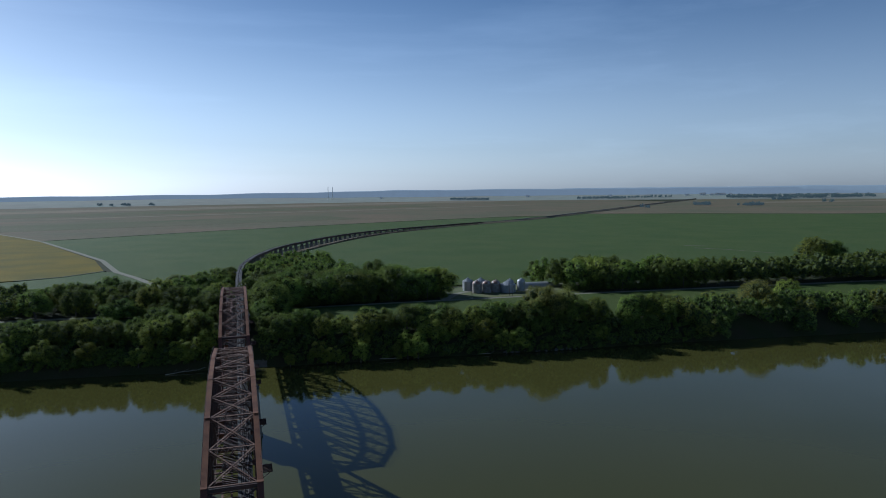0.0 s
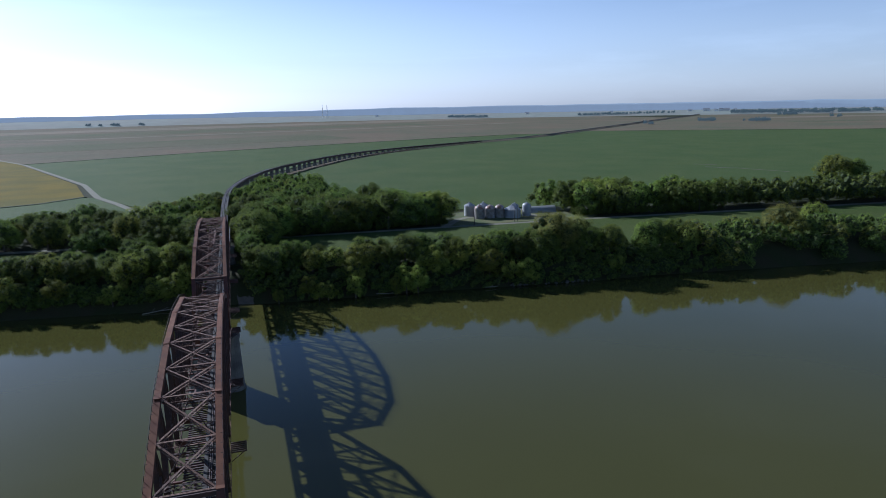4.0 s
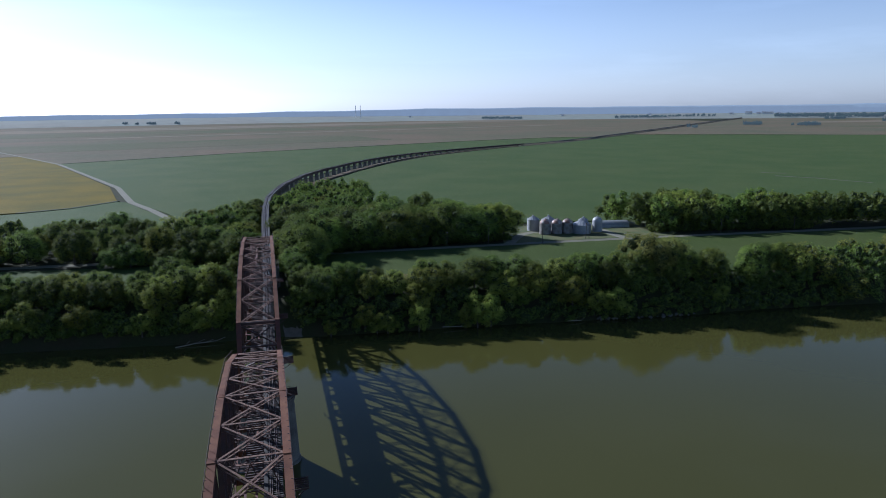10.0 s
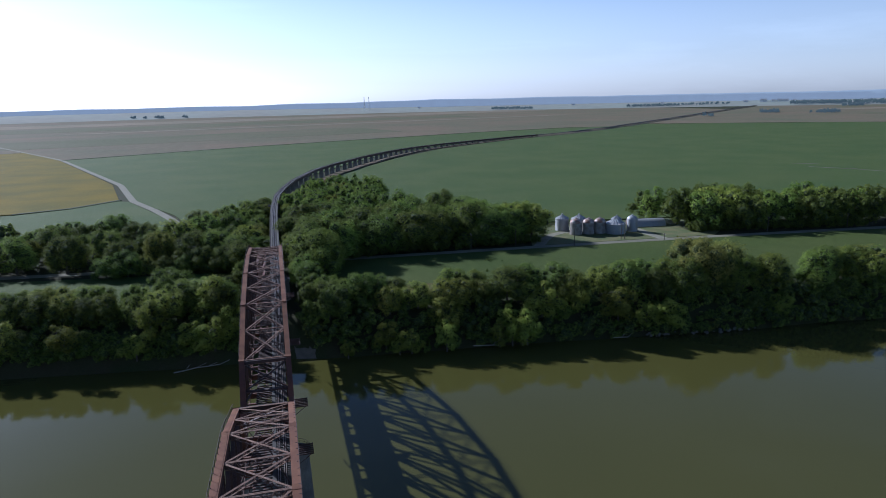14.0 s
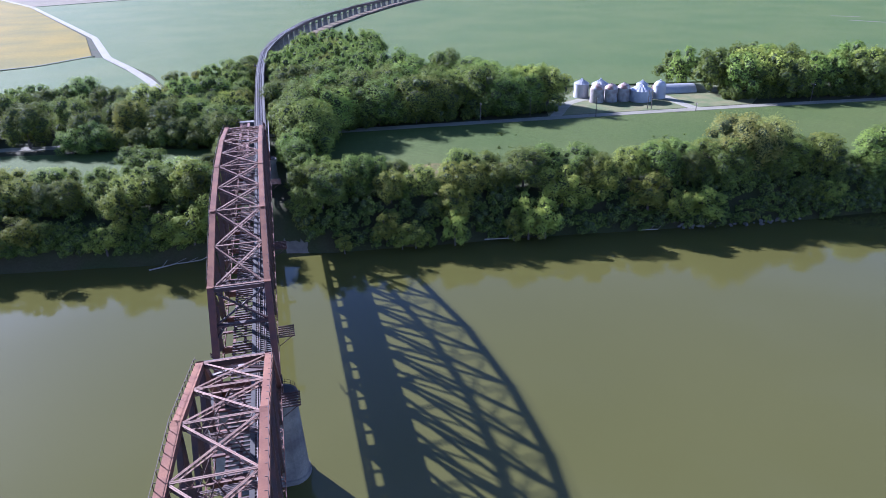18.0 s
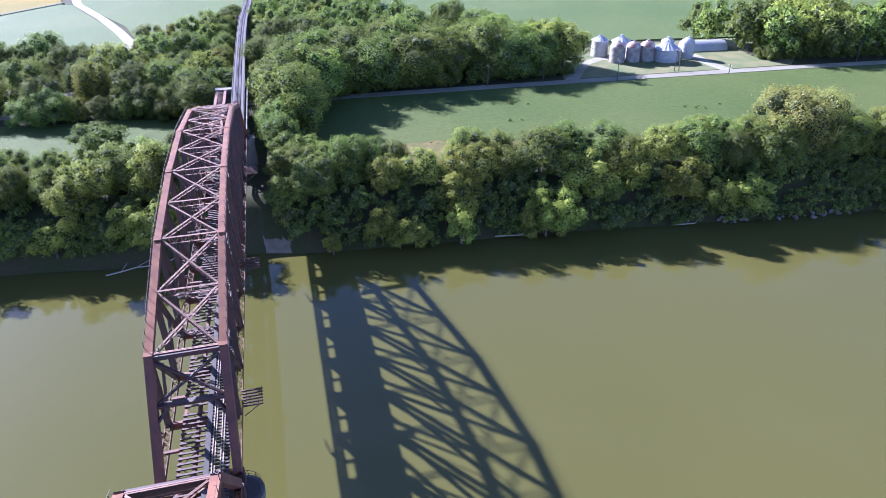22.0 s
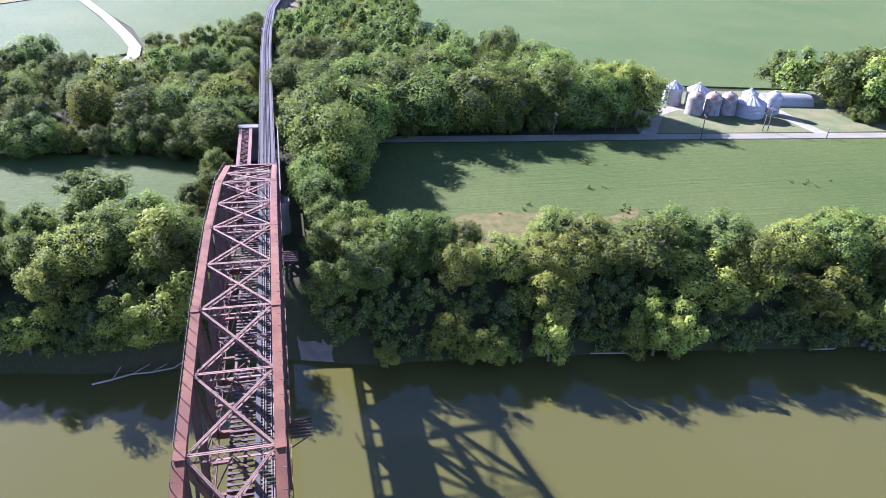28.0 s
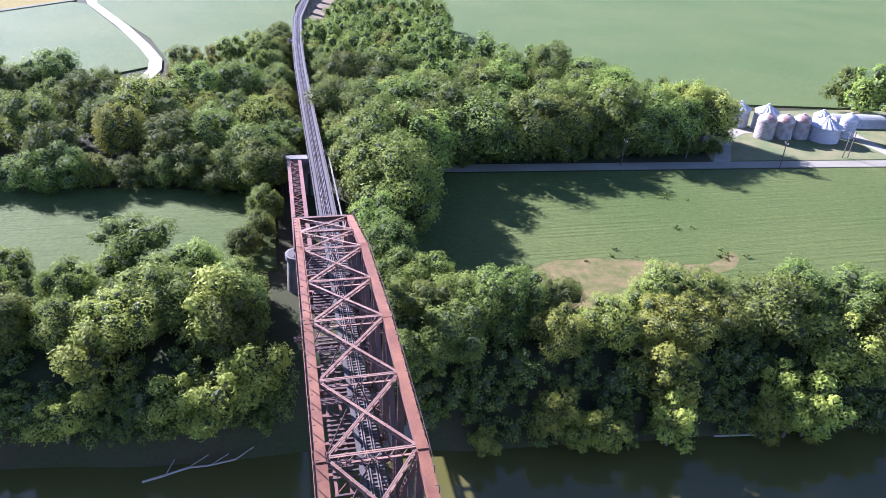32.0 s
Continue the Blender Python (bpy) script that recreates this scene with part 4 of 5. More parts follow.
NORTH = [(9, 326), (13, 290), (20, 288), (28, 322), (50, 328.5), (114, 328), (119, 337), (119, 350), (106, 374), (90, 392), (70, 402), (66, 440), (68, 490), (55, 515), (32, 530), (10, 440), (8, 380)]
DEEP = []
for x, y in scatter(NORTH, 12.5):
    spec = (rng.choice(MIX), x, y, rng.uniform(15, 19.5) if y < 346 else rng.uniform(12, 17) if y < 400 else rng.uniform(13, 16.5))
    (DEEP if y > 390 else WOODS).append(spec)
# large single crowns west of the viaduct, and smaller trees between them
CROWNS = ((-71, 390, 15), (-56, 365, 14), (-39.5, 356, 15), (-44, 339, 14), (-31, 331, 13), (-21.5, 331, 13), (-11.5, 323, 14), (-16.6, 376, 15), (-10, 419, 13), (-28, 377, 14), (-35.5, 408, 12), (-65, 345, 14), (-57, 329, 13), (-10, 346, 13), (-78, 335, 14), (-88, 360, 15), (-98, 342, 14))
for x, y, h in CROWNS:
    WOODS.append((rng.choice(MIX), x, y, h * rng.uniform(0.95, 1.1)))
NWEST = [(-6, 330), (-22, 326), (-60, 330), (-110, 336), (-110, 396), (-80, 408), (-66, 402), (-60, 392), (-36, 400), (-16, 440), (-4, 420)]
for x, y in scatter(NWEST, 11.0):
    if all(math.hypot(x - a, y - b) > 9 for a, b, _ in CROWNS) and math.hypot(x + 49, y - 405) > 12:
        spec = (rng.choice(MIX), x, y, rng.uniform(8, 12.5))
        (DEEP if y > 390 or x < -90 else WOODS).append(spec)
for x, y in scatter([(-10, 313), (-30, 316), (-60, 318), (-66, 326), (-10, 324)], 7.5):
    WOODS.append((rng.choice(MIX), x, y, rng.uniform(7, 11)))
for spec in (("cottonwood", 138, 240, 18), ("cottonwood", 150, 243, 14.5), ("maple", 88, 386, 18), ("maple", -33, 281, 12), ("hickory", 278, 239, 14), ("hickory", 447, 385, 22), ("maple", 462, 380, 18), ("hickory", 117, 336, 17), ("hickory", 108, 340, 17), ("maple", -42, 272, 9), ("cottonwood", 252, 232, 15), ("ash", -11, 314, 12), ("ash", -22, 276, 9), ("ash", -14, 270, 8), ("maple", 14, 268, 9), ("ash", 18, 266, 9), ("maple", 13, 276, 11), ("ash", 12, 286, 12), ("maple", 15, 298, 15), ("maple", 13, 310, 16), ("ash", 24, 318, 19), ("maple", 20, 305, 17), ("ash", 19, 293, 15), ("cottonwood", 116, 340, 15), ("ash", -11, 290, 7), ("ash", -10, 300, 8), ("maple", -14, 284, 7)):
    WOODS.append(spec)
for y in np.arange(322, 470, 6.5):
    for side in (-1, 1):
        WOODS.append((rng.choice(MIX), via_at(y) + side * rng.uniform(6.2, 8.5), y, rng.uniform(7.5, 11)))


def suits(w):
    """Trees keep off the track, and leave the end of the gravel road open to the south."""
    _, x, y, h = w
    open_strip = 362 < y < 418 and abs(x - 3 + 0.195 * (y - 151)) < 5.0 and h > 5
    return not near_track(x, y, 6.0) and not open_strip


WOODS, DEEP = [w for w in WOODS if suits(w)], [w for w in DEEP if suits(w)]
for k, x, y, h in WOODS:
    tree(k, x, y, h, rng.uniform(1.0, 1.32))


def joined_wood(name, specs, label, kind_mats, nb=13, count=1900, leaf_size=0.32):
    """Trees of the same kinds as the single ones, joined crown by crown."""
    for mat in kind_mats:
        if not specs[mat]:
            continue
        P, F, n, inner = [], [], 0, []
        for x, y, h, wide in specs[mat]:
            z, q = max(RIVER + 0.1, ground_z(x, y)), h / 10
            boughs = [(x + a * q * wide, y + b * q * wide, z + c * q, r * q * wide) for a, b, c, r in boughs_of(nb, 10, 4.8, 0.4)]
            # leaves first, then the balls that carry the painted inner shade
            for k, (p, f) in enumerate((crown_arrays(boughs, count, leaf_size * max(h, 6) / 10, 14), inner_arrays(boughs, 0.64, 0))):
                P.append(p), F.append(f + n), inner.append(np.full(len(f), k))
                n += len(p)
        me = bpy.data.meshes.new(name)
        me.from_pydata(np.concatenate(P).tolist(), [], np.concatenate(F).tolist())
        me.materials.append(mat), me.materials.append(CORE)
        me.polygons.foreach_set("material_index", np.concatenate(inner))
        tagged(new(name, me), label, "woods", kind="stuff")


specs = {LEAF_A: [], LEAF_B: [], LEAF_E: []}
for k, x, y, h in DEEP:
    specs[LEAF_A if k == "maple" else LEAF_E if k == "hickory" else LEAF_B].append((x, y, h, rng.uniform(0.95, 1.25)))
joined_wood("deep_woods", specs, "dense green broadleaf woods behind the front trees", specs)
specs = {LEAF_A: [], LEAF_B: [], LEAF_D: []}
for x, y in scatter(off_bank(10, 210, 0.6, 10), 2.9) + scatter(off_bank(-130, -7, 0.6, 10), 2.9) + scatter(off_bank(-130, -7, 1.5, 8), 2.0) + scatter(off_bank(9, 205, 10, 22), 4.6) + scatter(off_bank(-130, -8, 10, 30), 5.2):
    if not (-3 < x < 9 or (x < 17 and y < bank_y(x) + 4)) and not near_track(x, y, 5):
        pick = rng.uniform()
        specs[LEAF_A if pick < 0.94 else LEAF_B if pick < 0.98 else LEAF_D].append((x, y, rng.uniform(2.2, 5.2), rng.uniform(1.0, 1.6)))
joined_wood("riverside_shrubs", specs, "tangled shrubs and saplings along the water edge", specs, 5, 420, 0.36)


def plain_z(x, y):
    """Height of the land, with the rise of the far plain."""
    return max(ground_z(x, y), 2 + 21 * (math.hypot(x, y) - 3348) / 252)


def far_wood(name, pts, label, mat, count=420, size=0.55, inside_mat=CORE):
    """Many distant trees joined into one mesh."""
    P, F, n, inner = [], [], 0, []
    for x, y, h in pts:
        q, z = h / 10, plain_z(x, y)
        boughs = [(x + a * q, y + b * q, z + c * q, r * q) for a, b, c, r in boughs_of(7, 10, 5.6, 0.3)]
        # leaves, then filling balls; with CORE these are painted inner shade
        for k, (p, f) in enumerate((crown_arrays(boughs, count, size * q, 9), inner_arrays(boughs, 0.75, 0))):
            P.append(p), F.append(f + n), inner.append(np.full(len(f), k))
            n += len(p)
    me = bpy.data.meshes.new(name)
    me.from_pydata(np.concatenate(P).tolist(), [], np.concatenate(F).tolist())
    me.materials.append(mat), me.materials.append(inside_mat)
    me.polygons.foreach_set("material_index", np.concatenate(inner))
    return tagged(new(name, me), label, "woods", kind="stuff")


specs = {LEAF_A: []}
for cx, cy, r, n in ((86, 300, 4, 7), (81, 284, 2, 4), (84, 272, 3, 5), (128, 262, 3, 4), (140, 280, 4, 5), (60, 274, 5, 4)):
    for _ in range(n):
        specs[LEAF_A].append((cx + rng.normal() * r, cy + rng.normal() * r * 0.4, rng.uniform(0.9, 1.5), rng.uniform(0.9, 1.5)))
joined_wood("field_weeds", specs, "small dark weeds standing out of the crop", specs, 4, 50, 0.3)


EAST = [(191, 334), (193, 326), (230, 316), (300, 304), (360, 295), (520, 275), (560, 262), (560, 300), (480, 330), (340, 322), (270, 340), (235, 352), (205, 360), (180, 366), (180, 358), (196, 352)]
specs, thin = {LEAF_A: [], LEAF_B: [], LEAF_E: []}, []
for x, y in scatter(EAST, 9.5):
    if x < 300:
        specs[LEAF_A if rng.uniform() < 0.6 else LEAF_E if rng.uniform() < 0.5 else LEAF_B].append((x, y, rng.uniform(14, 19), rng.uniform(0.85, 1.05)))
    else:
        thin.append((x, y, rng.uniform(13, 18)))
for x, y in scatter([(30, 324.5), (118, 326), (118, 331), (30, 330)], 3.6) + scatter([(194, 324), (280, 306), (280, 312), (194, 330)], 3.8) + scatter([(-64, 324), (-10, 322), (-10, 327), (-64, 329)], 3.8):
    specs[LEAF_A].append((x, y, rng.uniform(3.0, 5.5), rng.uniform(1.0, 1.5)))
joined_wood("roadside_woods", specs, "tall belt of green trees along the country road", specs)
far_wood("roadside_woods", thin, "lower belt of green trees along the country road", LEAF_A)
specs = {LEAF_A: [], LEAF_B: [], LEAF_E: []}
for x, y in scatter(off_bank(205, 380, 2, 30, 40), 8.5):
    specs[(LEAF_A, LEAF_A, LEAF_B, LEAF_E)[rng.integers(4)]].append((x, y, rng.uniform(7.5, 11.5), rng.uniform(1.0, 1.3)))
joined_wood("bank_woods", specs, "green riverside woods further along the bank", specs, 12, 1100, 0.34)
far_wood("bank_woods", [(x, y, rng.uniform(7, 11)) for x, y in scatter(off_bank(380, 700, 1, 32, 40), 8.5)], "green riverside woods further along the bank", LEAF_A)
far_wood("bank_woods", [(x, y, rng.uniform(8, 11)) for x, y in scatter(off_bank(-520, -130, 1, 42, 40), 9)], "dark green riverside woods further along the bank", LEAF_A)
far_wood("west_woods", [(x, y, rng.uniform(9, 13)) for x, y in scatter([(-110, 332), (-420, 360), (-420, 430), (-250, 420), (-110, 405)], 9.5)], "belt of dark green trees beyond the field", LEAF_A)
FARC = []
for cx, cy, wx, n in ((1149, 3210, 90, 40), (1744, 2935, 105, 44), (1448, 1784, 24, 16), (1505, 1650, 13, 9), (1535, 1636, 13, 8), (2207, 2250, 36, 20), (2480, 2335, 38, 18), (2570, 2263, 50, 22), (1981, 1797, 6, 3), (-488, 3360, 18, 8), (-379, 3370, 12, 5), (-596, 3350, 8, 3), (-546, 3350, 10, 3), (1150, 1660, 10, 4), (1941, 2850, 120, 26)):
    for k in range(n):
        FARC.append((cx + wx * (2 * (k + rng.uniform(0, 1)) / n - 1), cy + rng.normal() * 10 - 0.5 * wx * (2 * k / n - 1), rng.uniform(9, 15)))
for k in range(90):
    f = k / 89
    FARC.append((2216 + 420 * f + rng.normal() * 12, 2600 - 400 * f + rng.normal() * 12, rng.uniform(14, 21)))
# haze over these clumps is painted as glow in FAR_LEAF
far_wood("distant_tree_clumps", FARC, "clumps of trees far out in the fields, blue-grey haze painted in", FAR_LEAF, 150, 1.1, FAR_LEAF)


def hills():
    """The low wooded rise along the horizon, a ring far behind everything."""
    bm, far = bmesh.new(), bmesh.new()
    rings, plain = [], []
    for k in range(181):
        a = math.radians(-100 + k * 200 / 180)
        x, y = 3600 * math.sin(a), 3600 * math.cos(a)
        deg = math.degrees(a)
        f = min(1, max(0, (deg + 2) / 16))
        t = 52 + 9 * f + 4 * noise.noise((deg * 0.25, 0, 0)) + 2.0 * noise.noise((deg * 1.7, 3, 0)) * (0.3 + f)
        low = 31 - 7 * f + 1.5 * noise.noise((deg * 0.5, 9, 0))
        rings.append([bm.verts.new((x * 1.01, y * 1.01, 10)), bm.verts.new((x * 1.01, y * 1.01, t * 0.9)), bm.verts.new((x * 1.04, y * 1.04, t))])
        plain.append([far.verts.new((x * 0.93, y * 0.93, 2.0)), far.verts.new((x, y, low)), far.verts.new((x * 1.012, y * 1.012, low))])
    for a, b in zip(rings, rings[1:]):
        for k in range(2):
            bm.faces.new((a[k], a[k + 1], b[k + 1], b[k]))
    for a, b in zip(plain, plain[1:]):
        for k in range(2):
            far.faces.new((a[k], a[k + 1], b[k + 1], b[k]))
    # haze on plain and hills is painted into their glowing materials
    tagged(new("backdrop", mesh_of(far, "backdrop", FAR_PLAIN, True)), "far farmland reaching to the hills, pale haze painted in", "plain", kind="structure")
    tagged(new("backdrop", mesh_of(bm, "backdrop", HILL, True)), "low wooded hills along the horizon, blue haze painted into their colour", "hills", kind="structure")


hills()
for x in (468, 492):
    root = thing("chimney_stack", "tall pale power station chimney far on the horizon", "chimney", "far chimneys", at=pose(x * 3520 / 3550, 3500, 0))
    bm = bmesh.new()
    bmesh.ops.create_cone(bm, cap_ends=True, segments=12, radius1=2.0, radius2=1.4, depth=82)
    bmesh.ops.translate(bm, verts=bm.verts, vec=(0, 0, 41))
    part("shaft", bm, WHITE, root)

for k, (a, w, h) in enumerate(((0.676, 30, 14), (0.688, 18, 10), (0.694, 14, 13), (0.700, 40, 12), (0.712, 16, 10), (0.655, 20, 9), (0.55, 16, 8), (0.43, 18, 8), (0.21, 14, 8))):
    x, y = 3545 * math.sin(a), 3545 * math.cos(a)
    root = thing("far_barn", "small pale building far off at the foot of the hills", "building", "far buildings", at=pose(x, y, plain_z(x, y), 0, 0, -math.degrees(a)))
    bm = bmesh.new()
    block(bm, -w / 2, -5, -2, w / 2, 5, h * 0.65)
    part("wall", bm, WHITE, root)
    bm = bmesh.new()
    v = [bm.verts.new(p) for p in ((-w / 2, -6, h * 0.65), (w / 2, -6, h * 0.65), (w / 2, 6, h * 0.65), (-w / 2, 6, h * 0.65), (-w / 2, 0, h), (w / 2, 0, h))]
    for f in ((0, 1, 5, 4), (2, 3, 4, 5), (0, 4, 3), (1, 2, 5), (3, 2, 1, 0)):
        bm.faces.new([v[i] for i in f])
    part("roof", bm, GALV, root)

# ---- farmyard ----
def grain_bin(x, y, r, h, mat, roof_mat, dome, label):
    root = thing("grain_bin", label, "grain bin", "grain bins of the farm", at=pose(x, y, LAND, 0, 0, rng.uniform(0, 90)))
    bm = bmesh.new()
    rings = []
    n = 32
    steps = int(h / 0.45)
    for i in range(2 * steps + 1):
        rr = r + (0.05 if i % 2 else -0.02)
        rings.append([bm.verts.new((rr * math.cos(2 * math.pi * k / n), rr * math.sin(2 * math.pi * k / n), h * i / (2 * steps))) for k in range(n)])
    for a, b in zip(rings, rings[1:]):
        for k in range(n):
            bm.faces.new((a[k], a[(k + 1) % n], b[(k + 1) % n], b[k]))
    part("wall", bm, mat, root)
    bm = bmesh.new()
    if dome:
        rings = []
        for i in range(5):
            a = i / 5 * math.pi / 2
            rings.append([bm.verts.new((r * 1.02 * math.cos(a) * math.cos(2 * math.pi * k / n), r * 1.02 * math.cos(a) * math.sin(2 * math.pi * k / n), h + r * 0.75 * math.sin(a))) for k in range(n)])
        top = bm.verts.new((0, 0, h + r * 0.77))
    else:
        rings = []
        for rr, z in ((r * 1.06, h - 0.05), (0.45, h + r * 0.52)):
            rings.append([bm.verts.new((rr * (1.0 if k % 2 else 0.985) * math.cos(2 * math.pi * k / n), rr * math.sin(2 * math.pi * k / n), z + (0.14 if k % 2 else 0))) for k in range(n)])
        top = bm.verts.new((0, 0, h + r * 0.58))
    for a, b in zip(rings, rings[1:]):
        for k in range(n):
            bm.faces.new((a[k], a[(k + 1) % n], b[(k + 1) % n], b[k]))
    for k in range(n):
        bm.faces.new((rings[-1][k], rings[-1][(k + 1) % n], top))
    part("roof", bm, roof_mat, root, "ribbed metal roof" if not dome else "rust-stained dome roof")
    bm = bmesh.new()
    bmesh.ops.create_cone(bm, cap_ends=True, segments=12, radius1=0.5, radius2=0.4, depth=0.5)
    bmesh.ops.translate(bm, verts=bm.verts, vec=(0, 0, h + r * (0.8 if dome else 0.62)))
    part("vent_cap", bm, roof_mat, root)
    bm = bmesh.new()
    block(bm, -0.45, -r - 0.12, 0.1, 0.45, -r + 0.1, 2.0)
    part("door", bm, GALV, root)
    bm = bmesh.new()
    for k in (-0.25, 0.25):
        beam(bm, (r + 0.12, k, 0.2), (r + 0.12, k, h), 0.06, 0.06)
    for i in range(int(h / 0.4)):
        beam(bm, (r + 0.12, -0.25, 0.4 + 0.4 * i), (r + 0.12, 0.25, 0.4 + 0.4 * i), 0.04, 0.04)
    part("ladder", bm, GALV, root)


NEWB, OLDB = "shiny galvanised grain bin with ribbed cone roof on grass", "old grain silo with rust-stained domed top on grass"
grain_bin(138.4, 349.8, 3.2, 6.0, GALV, GALV, False, NEWB)
grain_bin(145.4, 345.8, 3.6, 6.0, GALV, GALV, False, NEWB)
grain_bin(140.4, 338.6, 2.8, 5.6, SILO, GALV_OLD, True, OLDB)
grain_bin(146.7, 338.1, 2.7, 5.4, SILO, GALV_OLD, True, OLDB)
grain_bin(152.4, 337.7, 2.7, 5.4, SILO, GALV_OLD, True, OLDB)
grain_bin(159.4, 335.4, 4.7, 4.6, GALV, GALV, False, NEWB)
grain_bin(163.8, 342.6, 2.5, 5.4, GALV, GALV, False, NEWB)
grain_bin(168.8, 336.6, 2.5, 5.8, GALV, GALV, True, "tall galvanised silo with a domed roof")


def quonset(x, y, length, r):
    root = thing("machine_shed", "long low round-roofed corrugated metal shed", "shed", at=pose(x, y, LAND, 0, 0, -8))
    bm = bmesh.new()
    n, m = 14, int(length / 0.5)
    rings = []
    for i in range(m + 1):
        rr = r + (0.07 if i % 2 else 0)
        rings.append([bm.verts.new((i * 0.5, rr * math.cos(math.pi * k / n), rr * 0.8 * math.sin(math.pi * k / n))) for k in range(n + 1)])
    for a, b in zip(rings, rings[1:]):
        for k in range(n):
            bm.faces.new((a[k], b[k], b[k + 1], a[k + 1]))
    part("shell", bm, GALV, root)
    for i, nm in ((0, "end_wall"), (m, "end_wall")):
        bm = bmesh.new()
        ring = [bm.verts.new((i * 0.5 + (0.05 if i == 0 else -0.05), r * 0.99 * math.cos(math.pi * k / n), r * 0.79 * math.sin(math.pi * k / n))) for k in range(n + 1)]
        bm.faces.new(ring)
        bmesh.ops.solidify(bm, geom=bm.faces[:], thickness=0.06)
        part(nm, bm, GALV_OLD, root)
    bm = bmesh.new()
    block(bm, -0.1, -1.4, 0, 0.0, 1.4, 2.4)
    part("door", bm, WHITE, root)


quonset(173.5, 348.6, 18, 4.2)


def patch(name, pts, z, mat, label, category, thick=0.1):
    bm = bmesh.new()
    hi = [bm.verts.new((x, y, z)) for x, y in pts]
    lo = [bm.verts.new((x, y, z - thick)) for x, y in pts]
    bm.faces.new(hi)
    for i in range(len(pts)):
        j = (i + 1) % len(pts)
        bm.faces.new((lo[i], lo[j], hi[j], hi[i]))
    bmesh.ops.recalc_face_normals(bm, faces=bm.faces)
    return tagged(new(name, mesh_of(bm, name, mat)), label, category, kind="structure")


patch("farmyard_grass", ((112, 322.0), (180, 317.2), (200, 316), (215, 330), (205, 362), (125, 364)), LAND + 0.05, GRASS, "patchy mown grass of the farmyard", "grass")
ribbon("driveway", ((113, 319), (117.5, 325), (122, 332), (128, 340), (136, 344.5), (150, 344.2), (168, 343.6)), 4.4, LAND + 0.1, GRAVEL, "pale gravel drive round the bins", "drive")
ribbon("driveway", ((174, 313.5), (173, 320), (172.6, 328), (173.2, 338), (172, 345)), 4.6, LAND + 0.1, GRAVEL, "pale gravel drive to the shed", "drive")
patch("bare_patch", ((37, 258), (37.6, 266), (39.6, 273.2), (46, 276), (53.6, 275.8), (61, 274.4), (65.6, 272.2), (71.5, 270.5), (77.7, 269.8), (85, 274.6), (87, 272.4), (82.4, 266), (76.7, 264.4), (71, 263.8), (69.5, 257)), LAND + 0.53, WEEDS, "bare tan patch of dry weeds at the field edge", "ground")
bm = bmesh.new()
nx, ny = 16, 14
grid = []
for j in range(ny + 1):
    for i in range(nx + 1):
        x = 5.5 + 7.0 * i / nx + 0.5 * noise.noise((i * 0.6, j * 0.6, 4))
        y = bank_y(x) - 1.6 + 6.5 * j / ny
        e = min(i, nx - i, j + 2, ny - j) / 2 + 0.7 * noise.noise((i * 0.5, j * 0.5, 1))
        grid.append(bm.verts.new((x, y, ground_z(x, y) + min(0.1, 0.12 * e - 0.06) + 0.05 * noise.noise((x, y, 0)))))
for j in range(ny):
    for i in range(nx):
        a = j * (nx + 1) + i
        bm.faces.new((grid[a], grid[a + 1], grid[a + nx + 2], grid[a + nx + 1]))
tagged(new("sand_bar", mesh_of(bm, "sand_bar", SAND, True)), "low tan sandy landing on the river bank", "sand", kind="structure")


def utility_pole(x, y, h, lean=0):
    root = thing("utility_pole", "weathered wooden utility pole beside the road", "utility pole", "utility poles along the road", at=pose(x, y, LAND, 0, lean, rng.uniform(-10, 10)))
    bm = bmesh.new()
    bmesh.ops.create_cone(bm, cap_ends=True, segments=8, radius1=0.17, radius2=0.11, depth=h)
    bmesh.ops.translate(bm, verts=bm.verts, vec=(0, 0, h / 2))
    part("post", bm, BARK, root)
    bm = bmesh.new()
    beam(bm, (0, -0.9, h - 0.6), (0, 0.9, h - 0.6), 0.12, 0.14)
    part("crossarm", bm, BARK, root)
    for k in (-0.8, 0, 0.8):
        bm = bmesh.new()
        bmesh.ops.create_cone(bm, cap_ends=True, segments=8, radius1=0.05, radius2=0.04, depth=0.2)
        bmesh.ops.translate(bm, verts=bm.verts, vec=(0, k, h - 0.43))
        part("insulator", bm, WHITE, root)


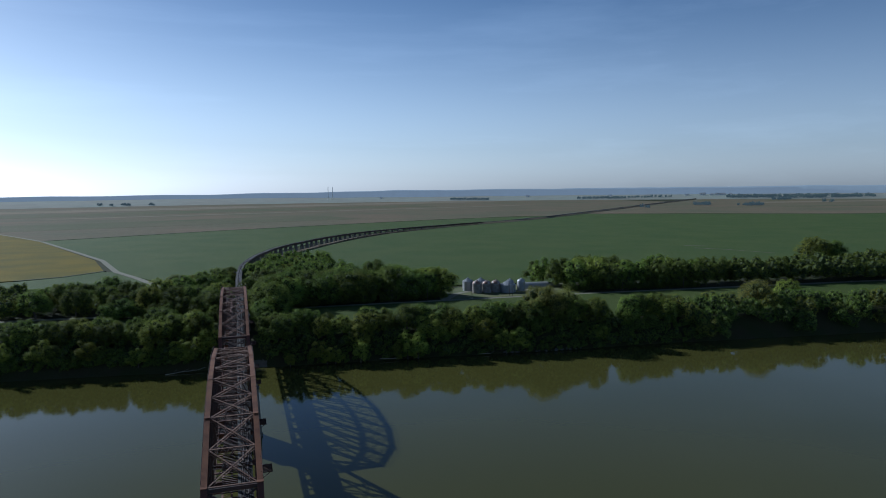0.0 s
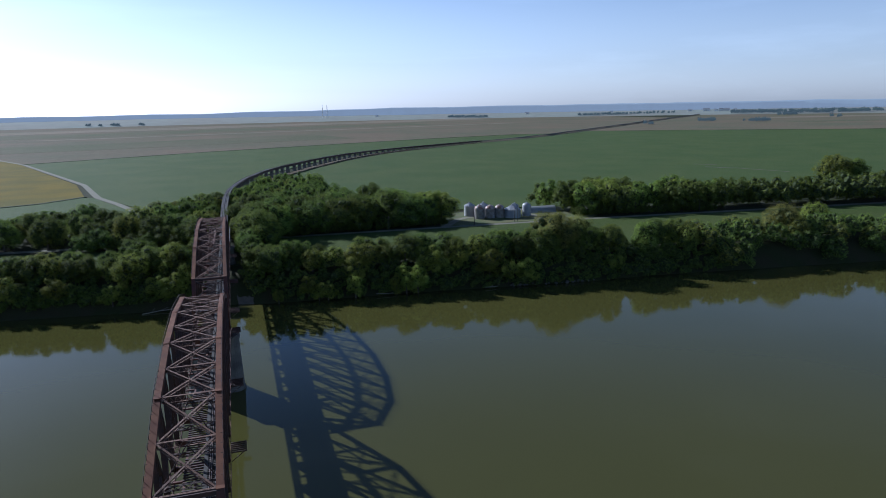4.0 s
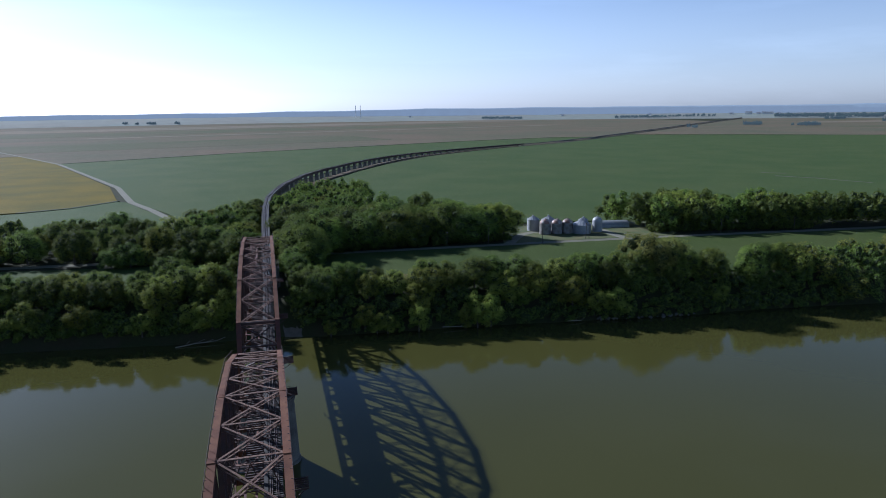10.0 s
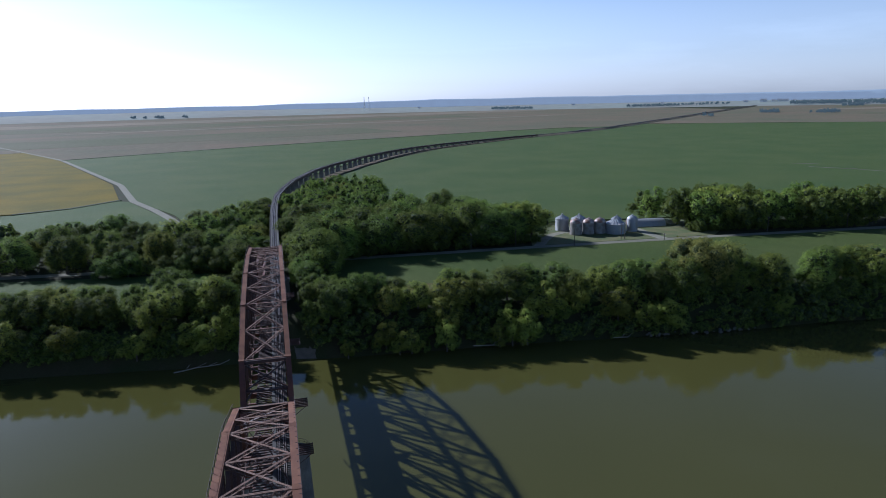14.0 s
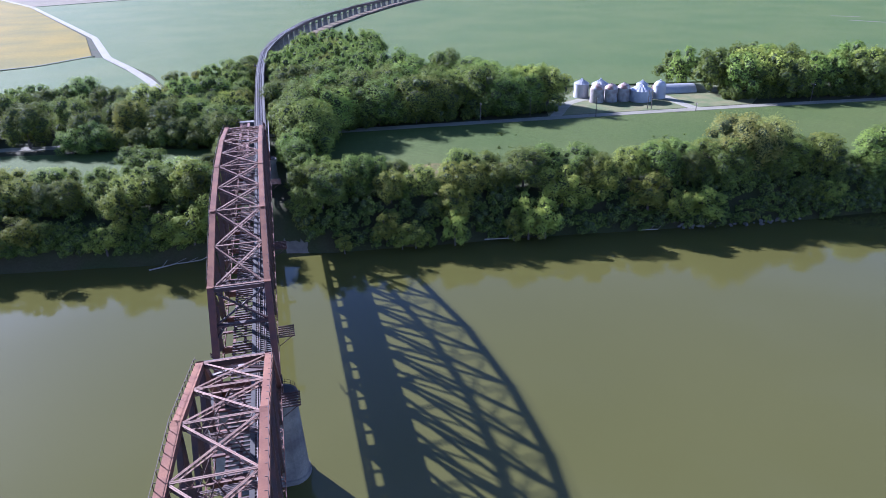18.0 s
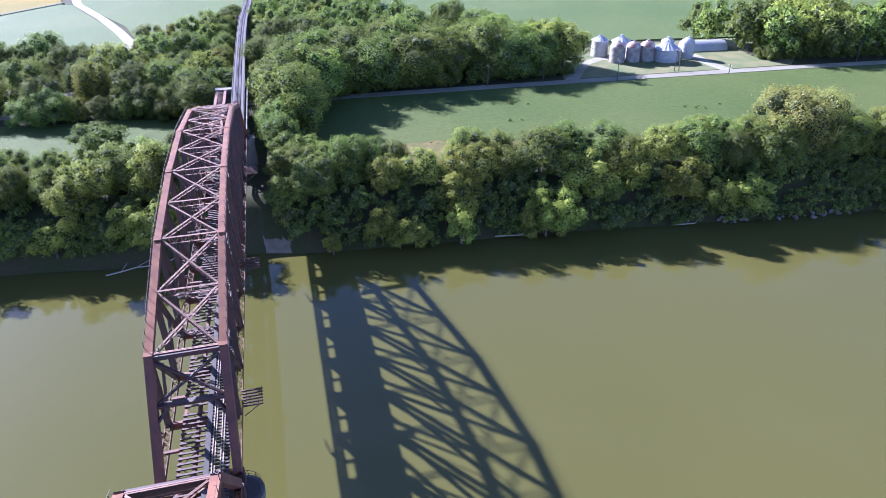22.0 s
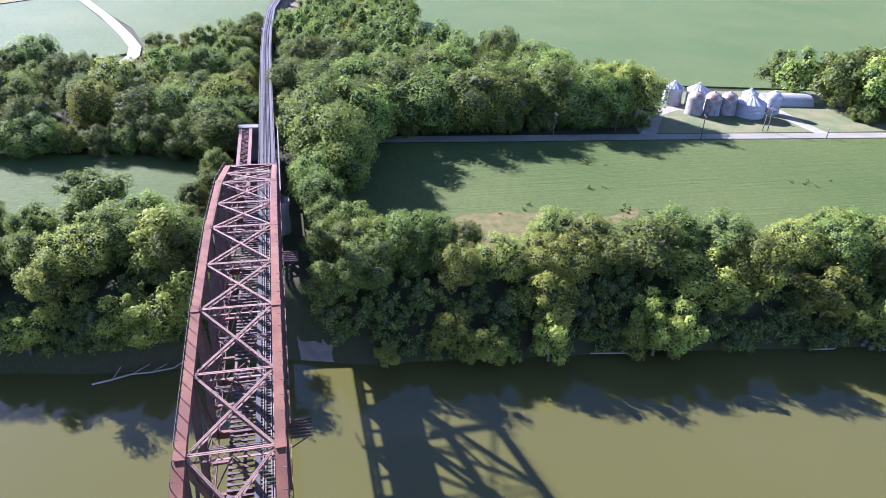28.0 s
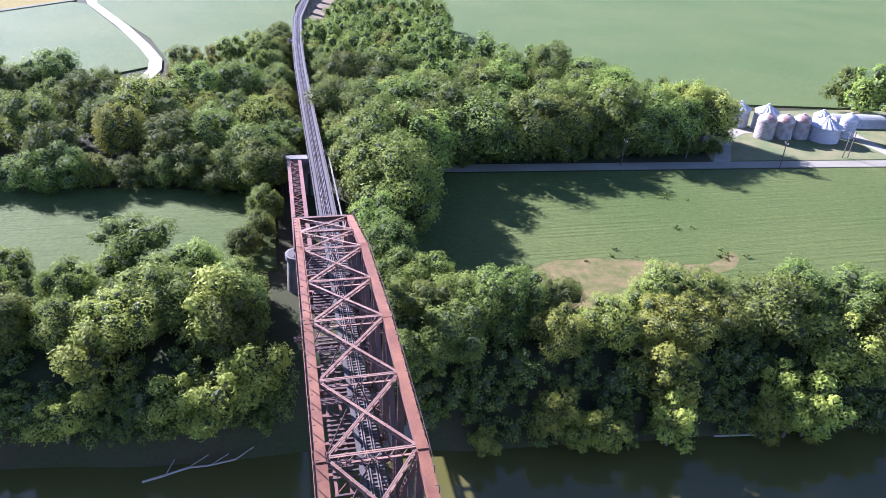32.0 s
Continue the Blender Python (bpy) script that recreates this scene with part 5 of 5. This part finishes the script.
for x, y, h in ((83.5, 321.5, 7.6), (105.1, 324.5, 8), (129.1, 315.4, 7.8), (154.2, 320.4, 8), (155.9, 320.2, 8), (170.5, 311.3, 3.6), (225, 312, 7.6), (265, 307, 7.6), (59.6, 327, 7.6)):
    utility_pole(x, y, h, rng.uniform(-2, 2))


def driftwood(pts, r):
    root = thing("driftwood_log", "bleached dead tree trunk lying at the water edge", "log", "driftwood on the bank")
    bm = bmesh.new()
    for i, (a, b) in enumerate(zip(pts, pts[1:])):
        beam(bm, a, b, r * (1 - 0.12 * i) * 2, r * (1 - 0.12 * i) * 2)
    part("trunk", bm, DRIFT, root)
    for k in range(3):
        bm = bmesh.new()
        a = Vector(pts[1 + k % (len(pts) - 1)])
        beam(bm, a, a + Vector((rng.uniform(1, 3), rng.uniform(0.5, 2.5), rng.uniform(0.3, 1.2))), r * 0.7, r * 0.7)
        part("branch", bm, DRIFT, root)


R0 = RIVER
driftwood(((-27.5, 240.2, R0 + 0.25), (-24.5, 240.8, R0 + 0.35), (-21.5, 241.4, R0 + 0.6), (-18.5, 241.2, R0 + 0.7), (-15, 241.6, R0 + 0.8), (-12.5, 243.2, R0 + 1.2)), 0.12)
driftwood(((58, 233.2, R0 + 1.0), (64, 232.6, R0 + 0.8), (66, 232.4, R0 + 0.6)), 0.1)
driftwood(((101, 227.6, R0 + 0.8), (104, 227.3, R0 + 0.7), (106, 227.2, R0 + 0.6)), 0.1)
for i in range(40):
    x = rng.uniform(112, 150)
    root = tagged(new("bank_rock"), "pale broken rock on the river bank", "rock", "rocks on the bank")
    root.matrix_basis = pose(x, bank_y(x) + rng.uniform(-0.5, 2.5), RIVER + 0.6, rng.uniform(0, 40), rng.uniform(0, 40), rng.uniform(0, 360))
    bm = bmesh.new()
    bmesh.ops.create_icosphere(bm, subdivisions=1, radius=rng.uniform(0.3, 0.9))
    for v in bm.verts:
        v.co *= rng.uniform(0.75, 1.15)
    bmesh.ops.scale(bm, vec=(1, 0.8, 0.6), verts=bm.verts)
    part("stone", bm, CONCRETE, root)

# ---- plan units to metres ----
for me in bpy.data.meshes:
    me.transform(Matrix.Scale(METRES, 4))
for ob in scene.objects:
    if ob.type in ("MESH", "EMPTY"):
        ob.location = ob.location * METRES
